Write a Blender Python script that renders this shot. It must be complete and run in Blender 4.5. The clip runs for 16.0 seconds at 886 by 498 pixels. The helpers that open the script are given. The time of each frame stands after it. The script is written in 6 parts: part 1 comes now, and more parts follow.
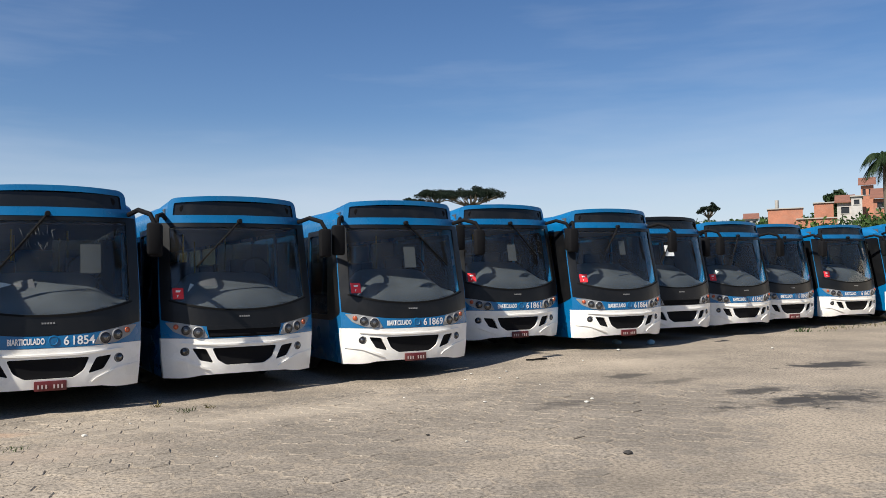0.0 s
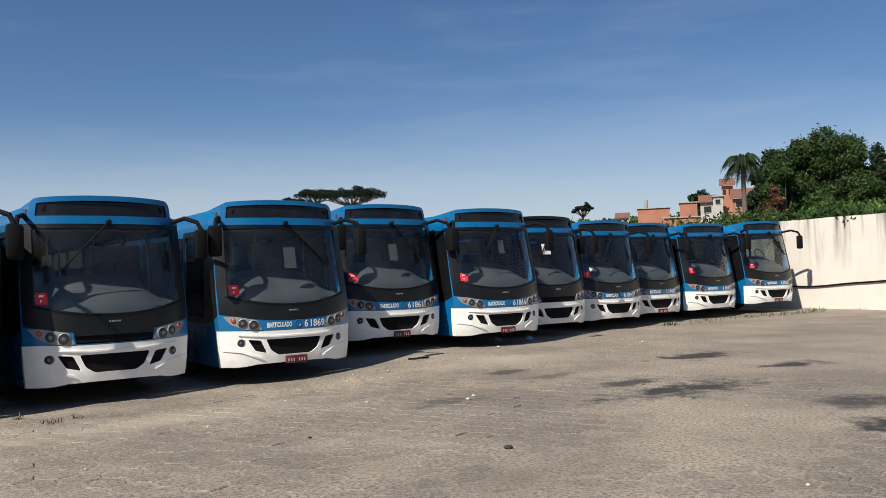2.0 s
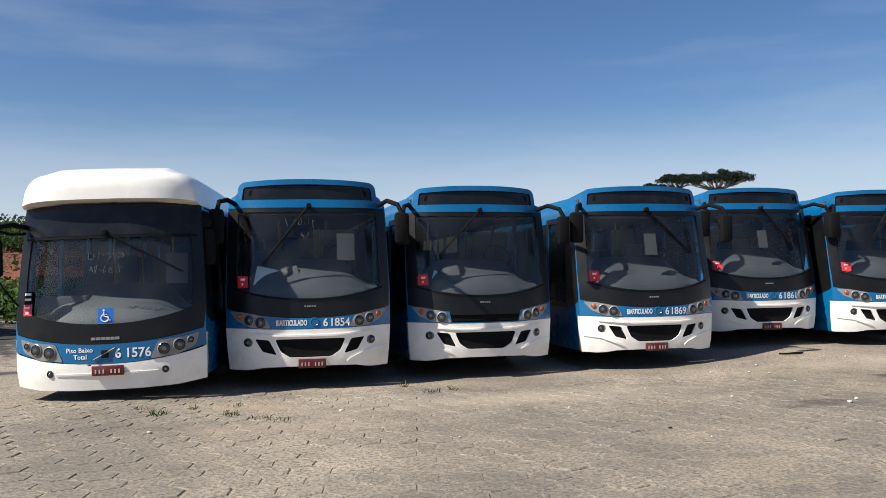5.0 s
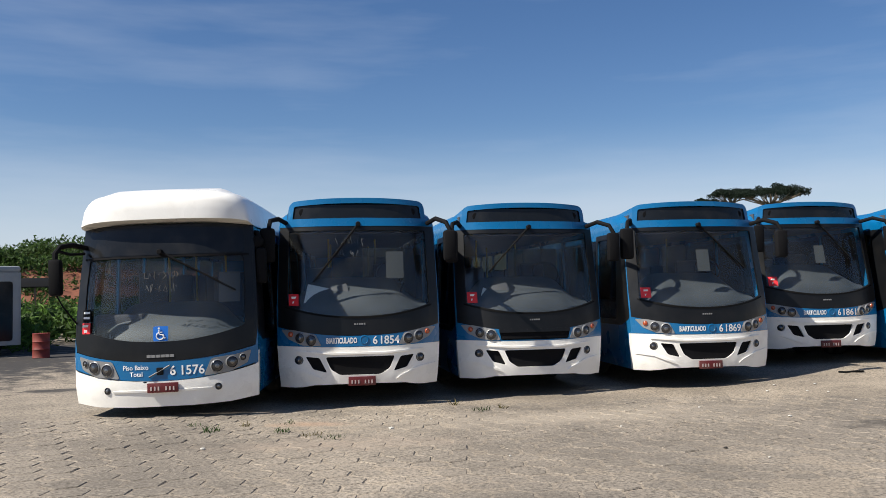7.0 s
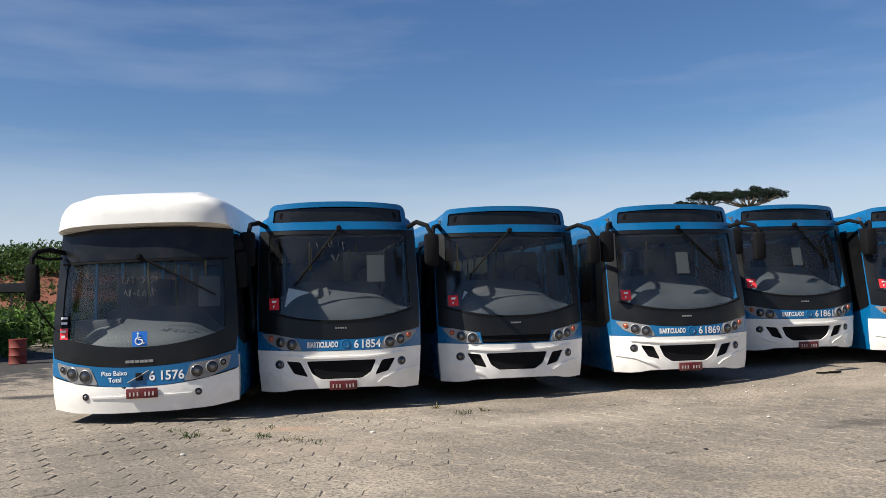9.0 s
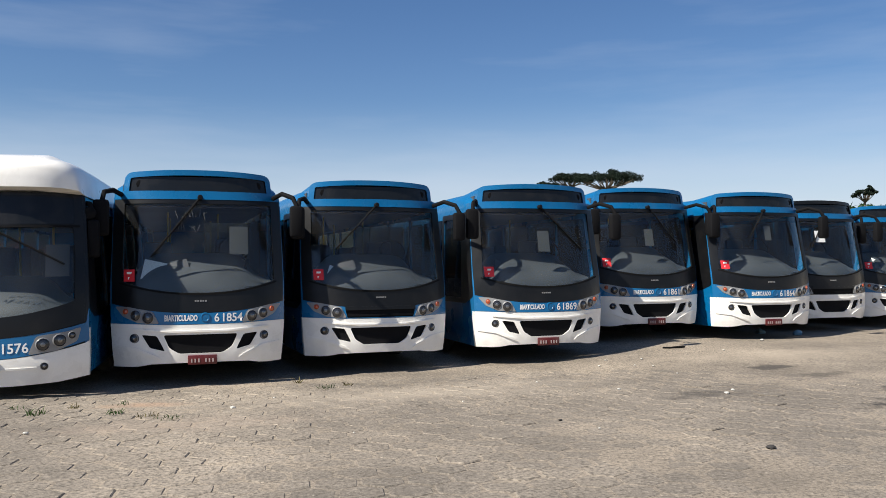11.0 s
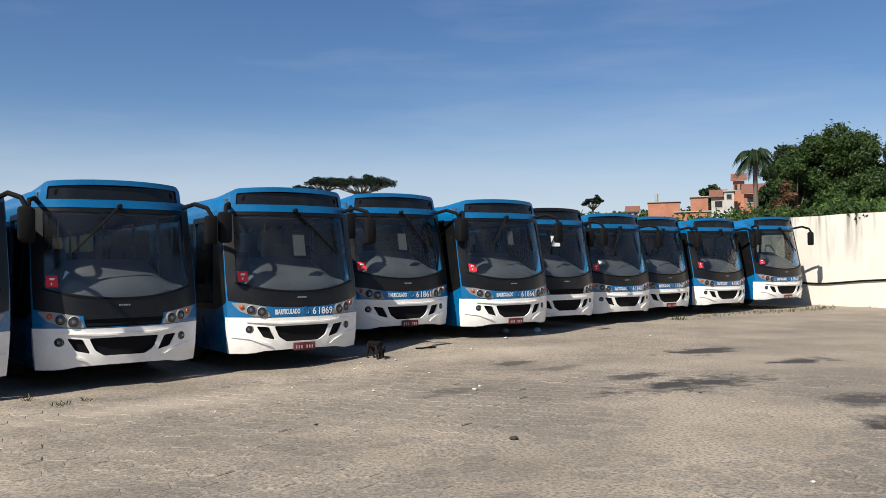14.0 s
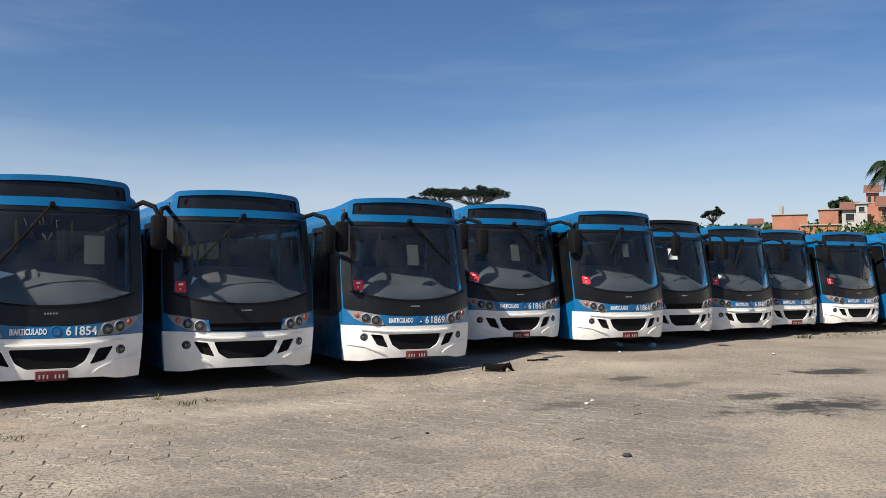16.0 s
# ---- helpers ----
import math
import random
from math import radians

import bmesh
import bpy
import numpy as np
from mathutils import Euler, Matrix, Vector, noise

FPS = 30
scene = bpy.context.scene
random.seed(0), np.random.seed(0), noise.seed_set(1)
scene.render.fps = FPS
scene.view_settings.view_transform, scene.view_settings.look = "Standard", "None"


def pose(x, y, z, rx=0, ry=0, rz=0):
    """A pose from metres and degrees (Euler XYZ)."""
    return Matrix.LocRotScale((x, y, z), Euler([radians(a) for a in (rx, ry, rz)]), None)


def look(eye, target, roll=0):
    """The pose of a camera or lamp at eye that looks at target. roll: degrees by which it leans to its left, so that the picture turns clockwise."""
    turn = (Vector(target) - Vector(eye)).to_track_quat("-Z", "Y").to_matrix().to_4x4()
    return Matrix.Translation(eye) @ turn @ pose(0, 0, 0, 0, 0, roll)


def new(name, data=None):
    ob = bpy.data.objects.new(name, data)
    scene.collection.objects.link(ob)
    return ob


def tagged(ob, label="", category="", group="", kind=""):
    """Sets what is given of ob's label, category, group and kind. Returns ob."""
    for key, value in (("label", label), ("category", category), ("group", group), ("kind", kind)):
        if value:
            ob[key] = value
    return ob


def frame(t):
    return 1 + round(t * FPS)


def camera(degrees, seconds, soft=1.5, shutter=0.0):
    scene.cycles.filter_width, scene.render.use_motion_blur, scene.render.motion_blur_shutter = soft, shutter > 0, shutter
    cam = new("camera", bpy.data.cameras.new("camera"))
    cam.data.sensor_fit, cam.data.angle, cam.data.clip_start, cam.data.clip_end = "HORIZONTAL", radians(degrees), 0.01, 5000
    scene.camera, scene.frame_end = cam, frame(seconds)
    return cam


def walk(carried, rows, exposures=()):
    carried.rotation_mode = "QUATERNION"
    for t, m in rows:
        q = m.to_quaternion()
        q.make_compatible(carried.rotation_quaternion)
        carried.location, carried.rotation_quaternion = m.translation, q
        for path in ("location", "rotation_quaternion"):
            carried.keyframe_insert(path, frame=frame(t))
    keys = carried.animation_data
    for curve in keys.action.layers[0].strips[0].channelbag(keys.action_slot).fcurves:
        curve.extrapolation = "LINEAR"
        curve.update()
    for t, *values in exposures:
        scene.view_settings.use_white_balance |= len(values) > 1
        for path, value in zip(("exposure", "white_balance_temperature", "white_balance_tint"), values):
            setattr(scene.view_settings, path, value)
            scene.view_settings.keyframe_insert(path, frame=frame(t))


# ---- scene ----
# One hand-held phone turning on the spot, about eye height over a paved bus yard.
cam = camera(55.57, 16.0, soft=0.6)
EYE = 1.65
TURNS = [
    (0.0, 0.04, 2.10, 1.10), (0.5, -4.87, 1.88, 1.80), (1.0, -9.17, 1.17, 1.99), (1.5, -10.32, 1.29, 2.20),
    (2.0, -8.01, 1.88, 1.84), (2.5, -4.35, 2.18, 1.55), (3.0, 0.20, 2.45, 0.89), (3.5, 4.49, 2.64, 0.38),
    (4.0, 8.20, 2.24, 0.73), (4.5, 12.65, 1.62, 0.49), (5.0, 16.17, 1.52, 0.85), (5.2, 17.14, 1.59, 1.15),
    (7.3, 19.51, 2.90, 1.06), (7.5, 19.41, 2.97, 1.10), (8.0, 19.13, 3.08, 1.24), (8.2, 18.97, 3.08, 1.40),
    (10.3, 14.23, 2.17, 0.38), (10.5, 12.98, 1.86, 0.39), (11.0, 9.10, 1.12, 0.40), (11.5, 5.62, 0.56, -0.02),
    (12.0, 0.29, -0.19, 0.63), (12.5, -4.38, 0.29, 0.48), (13.0, -6.93, 0.87, 0.35), (13.5, -8.06, 0.95, 0.61),
    (14.0, -7.42, 1.22, 0.80), (14.5, -5.70, 1.58, 0.68), (15.0, -4.23, 1.86, 0.41), (15.5, -2.92, 1.87, 0.23),
    (16.0, 0.22, 2.01, -0.11),
]
walk(cam, [(t, pose(0, 0, EYE, 90 + pitch, roll, yaw)) for t, yaw, pitch, roll in TURNS],
     [(0.0, 0.56), (0.8, 0.40), (1.5, 0.23), (2.2, 0.34), (3.0, 0.57), (3.5, 0.61), (5.0, 0.53), (8.0, 0.53), (10.5, 0.55), (12.0, 0.61), (12.5, 0.59), (13.2, 0.49), (14.0, 0.47), (16.0, 0.47)])

# ---------------------------------------------------------------- light
SUN_EL, SUN_AZ = 46.5, 225.5        # height, and compass angle of the sun counted from +x towards +y
sun_way = Vector((math.cos(radians(SUN_EL)) * math.cos(radians(SUN_AZ)), math.cos(radians(SUN_EL)) * math.sin(radians(SUN_AZ)), math.sin(radians(SUN_EL))))
sun = new("sun", bpy.data.lights.new("sun", "SUN"))
sun.data.energy, sun.data.angle, sun.data.color = 5.0, radians(0.55), (1.0, 0.945, 0.85)
sun.matrix_world = look((0, 0, 30), Vector((0, 0, 30)) - sun_way)

world = bpy.data.worlds.new("world")
scene.world = world
world.use_nodes = True
wn, wl = world.node_tree.nodes, world.node_tree.links
wn.clear()
sky = wn.new("ShaderNodeTexSky")
sky.sky_type, sky.sun_disc = "NISHITA", False
sky.sun_elevation, sky.sun_rotation = radians(SUN_EL), radians(90 - SUN_AZ)
sky.air_density, sky.dust_density, sky.ozone_density, sky.altitude = 1.0, 0.6, 2.0, 750
geo = wn.new("ShaderNodeTexCoord")
# thin cirrus streaks, drawn out sideways, and a milky band low in the sky
mp = wn.new("ShaderNodeMapping")
mp.inputs["Rotation"].default_value = (0, radians(6), 0)
mp.inputs["Scale"].default_value = (1.6, 1.6, 11.0)
wl.new(geo.outputs["Generated"], mp.inputs["Vector"])
cir = wn.new("ShaderNodeTexNoise")
cir.inputs["Scale"].default_value, cir.inputs["Detail"].default_value, cir.inputs["Roughness"].default_value = 1.5, 5.0, 0.55
wl.new(mp.outputs["Vector"], cir.inputs["Vector"])
cr = wn.new("ShaderNodeMapRange")
cr.inputs[1].default_value, cr.inputs[2].default_value, cr.inputs[3].default_value, cr.inputs[4].default_value = 0.46, 0.80, 0.0, 0.22
wl.new(cir.outputs["Fac"], cr.inputs[0])
sep = wn.new("ShaderNodeSeparateXYZ")
wl.new(geo.outputs["Generated"], sep.inputs[0])
low = wn.new("ShaderNodeMapRange")
low.interpolation_type = "SMOOTHSTEP"
low.inputs[1].default_value, low.inputs[2].default_value, low.inputs[3].default_value, low.inputs[4].default_value = 0.03, 0.20, 0.68, 0.0
wl.new(sep.outputs[2], low.inputs[0])
veil = wn.new("ShaderNodeMath")
veil.operation, veil.use_clamp = "ADD", True
wl.new(cr.outputs[0], veil.inputs[0]), wl.new(low.outputs[0], veil.inputs[1])
mixs = wn.new("ShaderNodeMix")
mixs.data_type = "RGBA"
mixs.inputs["B"].default_value = (6.6, 7.3, 8.6, 1)
deep = wn.new("ShaderNodeHueSaturation")
deep.inputs["Saturation"].default_value, deep.inputs["Value"].default_value = 1.22, 1.06
deep.inputs["Hue"].default_value = 0.507
wl.new(sky.outputs[0], deep.inputs["Color"])
wl.new(veil.outputs[0], mixs.inputs["Factor"]), wl.new(deep.outputs[0], mixs.inputs["A"])
bg = wn.new("ShaderNodeBackground")
bg.inputs["Strength"].default_value = 0.066
wl.new(mixs.outputs["Result"], bg.inputs["Color"])
wout = wn.new("ShaderNodeOutputWorld")
wl.new(bg.outputs[0], wout.inputs["Surface"])


# ---------------------------------------------------------------- materials
def material(name, base, rough=0.6, metal=0.0, var=0.15, scale=6.0, bump=0.0, fine=60.0, coat=0.0, dirt=None, dirt_amount=0.0, trans=0.0, each=0.0, spec=0.5):
    """A surface with broad and fine variation, relief, and dirt in patches."""
    m = bpy.data.materials.new(name)
    m.use_nodes = True
    n, l = m.node_tree.nodes, m.node_tree.links
    b = n["Principled BSDF"]
    b.inputs["Roughness"].default_value, b.inputs["Metallic"].default_value = rough, metal
    b.inputs["Specular IOR Level"].default_value = spec
    b.inputs["Coat Weight"].default_value, b.inputs["Coat Roughness"].default_value = coat, 0.12
    g = n.new("ShaderNodeNewGeometry")
    big, small = n.new("ShaderNodeTexNoise"), n.new("ShaderNodeTexNoise")
    big.inputs["Scale"].default_value, big.inputs["Detail"].default_value = scale * 0.25, 4
    small.inputs["Scale"].default_value, small.inputs["Detail"].default_value = fine, 3
    l.new(g.outputs["Position"], big.inputs["Vector"]), l.new(g.outputs["Position"], small.inputs["Vector"])
    add = n.new("ShaderNodeMath")
    add.operation = "MULTIPLY_ADD"
    l.new(small.outputs["Fac"], add.inputs[0])
    add.inputs[1].default_value = 0.6
    l.new(big.outputs["Fac"], add.inputs[2])
    rng = n.new("ShaderNodeMapRange")
    rng.inputs[1].default_value, rng.inputs[2].default_value, rng.inputs[3].default_value, rng.inputs[4].default_value = 0.45, 1.15, 1 - var, 1 + var
    l.new(add.outputs[0], rng.inputs[0])
    hue = n.new("ShaderNodeHueSaturation")
    hue.inputs["Color"].default_value = (*base, 1)
    value = rng.outputs[0]
    if each:
        info = n.new("ShaderNodeObjectInfo")
        r2 = n.new("ShaderNodeMapRange")
        r2.inputs[3].default_value, r2.inputs[4].default_value = 1 - each, 1 + each
        l.new(info.outputs["Random"], r2.inputs[0])
        mul = n.new("ShaderNodeMath")
        mul.operation = "MULTIPLY"
        l.new(value, mul.inputs[0]), l.new(r2.outputs[0], mul.inputs[1])
        value = mul.outputs[0]
    l.new(value, hue.inputs["Value"])
    colour = hue.outputs["Color"]
    if dirt:
        dn = n.new("ShaderNodeTexNoise")
        dn.inputs["Scale"].default_value, dn.inputs["Detail"].default_value = scale * 0.6, 6
        l.new(g.outputs["Position"], dn.inputs["Vector"])
        dr = n.new("ShaderNodeMapRange")
        dr.inputs[1].default_value, dr.inputs[2].default_value, dr.inputs[4].default_value = 0.48, 0.75, dirt_amount
        l.new(dn.outputs["Fac"], dr.inputs[0])
        mx = n.new("ShaderNodeMix")
        mx.data_type = "RGBA"
        mx.inputs["B"].default_value = (*dirt, 1)
        l.new(dr.outputs[0], mx.inputs["Factor"]), l.new(colour, mx.inputs["A"])
        colour = mx.outputs["Result"]
    l.new(colour, b.inputs["Base Color"])
    ro = n.new("ShaderNodeMapRange")
    ro.inputs[1].default_value, ro.inputs[2].default_value = 0.3, 0.75
    ro.inputs[3].default_value, ro.inputs[4].default_value = max(0.03, rough - 0.08), min(1.0, rough + 0.1)
    l.new(big.outputs["Fac"], ro.inputs[0]), l.new(ro.outputs[0], b.inputs["Roughness"])
    if bump:
        bp = n.new("ShaderNodeBump")
        bp.inputs["Strength"].default_value, bp.inputs["Distance"].default_value = bump, 0.02
        l.new(add.outputs[0], bp.inputs["Height"]), l.new(bp.outputs["Normal"], b.inputs["Normal"])
    if trans:
        b.inputs["Transmission Weight"].default_value = trans
    return m


def glass(name, tint, gloss=1.5, film=0.0):
    m = bpy.data.materials.new(name)
    m.use_nodes = True
    n, l = m.node_tree.nodes, m.node_tree.links
    n.clear()
    tr, gl, fr, pw, ma, mx, out = (n.new("ShaderNode" + k) for k in ("BsdfTransparent", "BsdfGlossy", "LayerWeight", "Math", "Math", "MixShader", "OutputMaterial"))
    tr.inputs[0].default_value = (*tint, 1)
    gl.inputs["Roughness"].default_value = 0.05
    # gloss grows towards a slanting view as on a thin pane
    f0 = ((gloss - 1) / (gloss + 1)) ** 2
    fr.inputs["Blend"].default_value = 0.5
    pw.operation, ma.operation, ma.use_clamp = "POWER", "MULTIPLY_ADD", True
    pw.inputs[1].default_value, ma.inputs[1].default_value, ma.inputs[2].default_value = 4.5, 0.85, f0
    l.new(fr.outputs["Facing"], pw.inputs[0]), l.new(pw.outputs[0], ma.inputs[0])
    l.new(ma.outputs[0], mx.inputs[0]), l.new(tr.outputs[0], mx.inputs[1]), l.new(gl.outputs[0], mx.inputs[2])
    last = mx.outputs[0]
    if film:
        # dust that clings to the pane in faint uneven patches
        g, no, rg, df, m2 = (n.new("ShaderNode" + k) for k in ("NewGeometry", "TexNoise", "MapRange", "BsdfDiffuse", "MixShader"))
        no.inputs["Scale"].default_value, no.inputs["Detail"].default_value = 2.2, 6
        l.new(g.outputs["Position"], no.inputs["Vector"]), l.new(no.outputs["Fac"], rg.inputs[0])
        rg.inputs[1].default_value, rg.inputs[2].default_value, rg.inputs[3].default_value, rg.inputs[4].default_value = 0.35, 0.75, 0.2 * film, film
        df.inputs[0].default_value = (0.42, 0.41, 0.39, 1)
        l.new(rg.outputs[0], m2.inputs[0]), l.new(last, m2.inputs[1]), l.new(df.outputs[0], m2.inputs[2])
        last = m2.outputs[0]
    l.new(last, out.inputs["Surface"])
    return m


DUST = (0.36, 0.31, 0.25)
BLUE = material("blue_paint", (0.001, 0.118, 0.290), 0.28, var=0.08, coat=0.2, dirt=DUST, dirt_amount=0.03)
WHITE = material("white_paint", (0.88, 0.86, 0.805), 0.32, var=0.05, coat=0.4, dirt=(0.45, 0.40, 0.33), dirt_amount=0.22)
BLACK = material("black_paint", (0.006, 0.0065, 0.0075), 0.36, var=0.3, coat=0.0, dirt=DUST, dirt_amount=0.015, spec=0.30)
RUBBER = material("black_rubber", (0.009, 0.009, 0.009), 0.85, var=0.3, bump=0.2, spec=0.08)
PLASTIC = material("black_plastic", (0.008, 0.008, 0.009), 0.8, var=0.3, bump=0.1, spec=0.1)
MESHG = material("grille_black", (0.007, 0.007, 0.008), 0.7, var=0.4, fine=160, bump=0.3, spec=0.1)
SILVER = material("silver_housing", (0.24, 0.24, 0.24), 0.4, metal=0.2, var=0.15)
CHROME = material("chrome", (0.75, 0.75, 0.76), 0.12, metal=1.0, var=0.06)
LENS = material("lamp_lens", (0.03, 0.03, 0.032), 0.15, metal=0.2, var=0.2, coat=0.6)
BULB = material("lamp_reflector", (0.20, 0.20, 0.20), 0.25, metal=0.8, var=0.2)
AMBER = material("amber_lens", (0.45, 0.09, 0.03), 0.2, var=0.1, coat=0.8)
GLASS = glass("windscreen_glass", (0.95, 0.97, 0.96), 1.40, 0.018)
# dust film made heavier to lighten the dim cabin behind it
HAZEDGLASS = glass("hazed_glass", (0.95, 0.97, 0.96), 1.40, 0.026)
SIDEGLASS = glass("side_glass", (0.42, 0.45, 0.45), 1.4, 0.01)
DISPLAY = material("display_glass", (0.010, 0.011, 0.012), 0.22, var=0.2, coat=0.0, spec=0.3, dirt=DUST, dirt_amount=0.03)
# near-black tone holds the dashboard dim where sun comes through the glass
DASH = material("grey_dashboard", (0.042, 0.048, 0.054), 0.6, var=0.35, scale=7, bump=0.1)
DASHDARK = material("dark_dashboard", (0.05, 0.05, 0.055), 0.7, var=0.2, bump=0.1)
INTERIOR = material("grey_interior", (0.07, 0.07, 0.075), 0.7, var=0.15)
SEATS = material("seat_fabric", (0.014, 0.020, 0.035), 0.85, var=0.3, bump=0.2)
YELLOW = material("yellow_pole", (0.55, 0.38, 0.04), 0.4, var=0.1)
RED = material("red_sticker", (0.70, 0.02, 0.03), 0.5, var=0.08)
PLATE = material("red_plate", (0.10, 0.008, 0.010), 0.45, var=0.15, dirt=DUST, dirt_amount=0.2)
LETTER = material("white_letters", (0.78, 0.78, 0.76), 0.5, var=0.05)
PAPER = material("white_paper", (0.74, 0.75, 0.73), 0.8, var=0.06)
PLATELETTER = material("faded_letters", (0.42, 0.33, 0.31), 0.6, var=0.2)
# paper toned down to paint in the shade of the cabin
SHADEDPAPER = material("shaded_paper", (0.045, 0.049, 0.05), 0.8, var=0.1)
CHALK = material("marker_lines", (0.11, 0.115, 0.115), 0.9, var=0.3)
SIGNBLUE = material("blue_sign", (0.01, 0.13, 0.50), 0.4, var=0.05)
TYRE = material("tyre", (0.022, 0.021, 0.020), 0.85, var=0.3, bump=0.3, dirt=DUST, dirt_amount=0.3)
STEEL = material("wheel_steel", (0.30, 0.30, 0.30), 0.5, metal=0.6, var=0.2, dirt=DUST, dirt_amount=0.3)
UNDER = material("underbody", (0.02, 0.019, 0.018), 0.9, var=0.3, bump=0.3)


# ---------------------------------------------------------------- mesh helpers
CACHE = {}


def finish(bm, name, mat, angle=38):
    bmesh.ops.recalc_face_normals(bm, faces=bm.faces)
    me = bpy.data.meshes.new(name)
    bm.to_mesh(me)
    bm.free()
    me.materials.append(mat)
    me.polygons.foreach_set("use_smooth", [True] * len(me.polygons))
    me.set_sharp_from_angle(angle=radians(angle))
    return me


def part(name, bm, mat, parent=None, label=""):
    """Links a bmesh, or a ready mesh, as one object under a thing or a part."""
    me = bm if isinstance(bm, bpy.types.Mesh) else finish(bm, name, mat)
    ob = new(name, me)
    ob.parent = parent
    if label:
        ob["label"] = label
    return ob


def once(key, mat, make):
    """The mesh of that key, made at its first use and shared by all alike parts."""
    if key not in CACHE:
        CACHE[key] = finish(make(), key, mat)
    return CACHE[key]


def sheet(outline, holes, place, thick, sa=0.14, sb=0.3):
    """A plate with holes, cut fine enough to follow a curved surface, with real thickness."""
    bm = bmesh.new()
    for pts in (outline, *holes):
        vs = [bm.verts.new((a, 0, b)) for a, b in pts]
        for i in range(len(vs)):
            bm.edges.new((vs[i - 1], vs[i]))
    bmesh.ops.triangle_fill(bm, use_beauty=True, use_dissolve=False, edges=bm.edges[:], normal=(0, -1, 0))
    xs, zs = [p[0] for p in outline], [p[1] for p in outline]
    for lo, hi, step, axis in ((min(xs), max(xs), sa, 0), (min(zs), max(zs), sb, 2)):
        for k in range(math.ceil(lo / step), math.floor(hi / step) + 1):
            co, no = [0, 0, 0], [0, 0, 0]
            co[axis], no[axis] = k * step, 1
            bmesh.ops.bisect_plane(bm, geom=bm.verts[:] + bm.edges[:] + bm.faces[:], plane_co=co, plane_no=no, dist=1e-4)
    back = bm.verts[:]
    ext = bmesh.ops.extrude_face_region(bm, geom=bm.faces[:])
    front_set = {v for v in ext["geom"] if isinstance(v, bmesh.types.BMVert)}
    for v in bm.verts:
        v.co = Vector(place(v.co.x, v.co.z, 0.0 if v in front_set else thick))
    return bm


def rounded(pts, r, n=4):
    out = []
    for i, p in enumerate(pts):
        p, a, b = Vector(p), Vector(pts[i - 1]), Vector(pts[(i + 1) % len(pts)])
        da, db = min(r, (a - p).length * 0.45), min(r, (b - p).length * 0.45)
        s, e = p + (a - p).normalized() * da, p + (b - p).normalized() * db
        for k in range(n + 1):
            t = k / n
            q = s * (1 - t) ** 2 + p * 2 * t * (1 - t) + e * t * t
            out.append((q.x, q.y))
    return out


def box(bm, x0, x1, y0, y1, z0, z1, bevel=0.0):
    made = bmesh.ops.create_cube(bm, size=1.0, matrix=Matrix.Translation(((x0 + x1) / 2, (y0 + y1) / 2, (z0 + z1) / 2)) @ Matrix.Diagonal((x1 - x0, y1 - y0, z1 - z0, 1)))
    if bevel:
        es = list({e for v in made["verts"] for e in v.link_edges})
        bmesh.ops.bevel(bm, geom=es, offset=bevel, segments=2, profile=0.5, affect="EDGES")
    return bm


def boxed(*a, **k):
    return box(bmesh.new(), *a, **k)


def tube(bm, pts, r, n=8, r_end=None):
    pts = [Vector(p) for p in pts]
    rings = []
    for i, p in enumerate(pts):
        d = (pts[min(i + 1, len(pts) - 1)] - pts[max(i - 1, 0)]).normalized()
        u = d.orthogonal().normalized() if i == 0 else (rings[-1][1] - d * rings[-1][1].dot(d)).normalized()
        w = d.cross(u)
        rr = r if r_end is None else r + (r_end - r) * i / (len(pts) - 1)
        rings.append(([bm.verts.new(p + (u * math.cos(2 * math.pi * k / n) + w * math.sin(2 * math.pi * k / n)) * rr) for k in range(n)], u))
    for (a, _), (b, _) in zip(rings, rings[1:]):
        for k in range(n):
            bm.faces.new((a[k], a[(k + 1) % n], b[(k + 1) % n], b[k]))
    bm.faces.new(rings[0][0][::-1]), bm.faces.new(rings[-1][0])
    return bm


def lathe(bm, profile, m, n=20):
    """Turns (radius, height) pairs round the z axis of the pose m."""
    rings = [[bm.verts.new(m @ Vector((r * math.cos(2 * math.pi * k / n), r * math.sin(2 * math.pi * k / n), z))) for k in range(n)] for r, z in profile]
    for a, b in zip(rings, rings[1:]):
        for k in range(n):
            bm.faces.new((a[k], a[(k + 1) % n], b[(k + 1) % n], b[k]))
    bm.faces.new(rings[0][::-1]), bm.faces.new(rings[-1])
    return bm


def lettering(text, size, place, mat, name="lettering", parent=None, bold=0.0, label="", width=None):
    """Raised flat letters laid on a surface; place(a, b, d) as for sheet()."""
    cu = bpy.data.curves.new("letters", "FONT")
    cu.body, cu.size, cu.offset, cu.resolution_u = text, size, bold, 3
    tmp = new("letters", cu)
    bpy.context.view_layer.update()
    me = bpy.data.meshes.new_from_object(tmp.evaluated_get(bpy.context.evaluated_depsgraph_get()))
    bpy.data.objects.remove(tmp)
    xs = [v.co.x for v in me.vertices]
    k = width / (max(xs) - min(xs)) if width else 1.0
    for v in me.vertices:
        v.co = Vector(place((v.co.x - min(xs)) * k, v.co.y, -0.004))
    me.materials.clear()
    me.materials.append(mat)
    return part(name, me, mat, parent, label)


# ---------------------------------------------------------------- the yard's ground
ROW_Z = [(-8, 0.0), (-1.7, -0.02), (1.0, -0.06), (3.8, -0.08), (6.7, -0.06), (8.3, 0.03), (10.0, 0.10), (12.6, 0.05), (15.5, 0.02), (18.5, -0.01), (21.2, 0.0), (24.0, 0.01), (26.8, 0.06), (40, 0.06)]


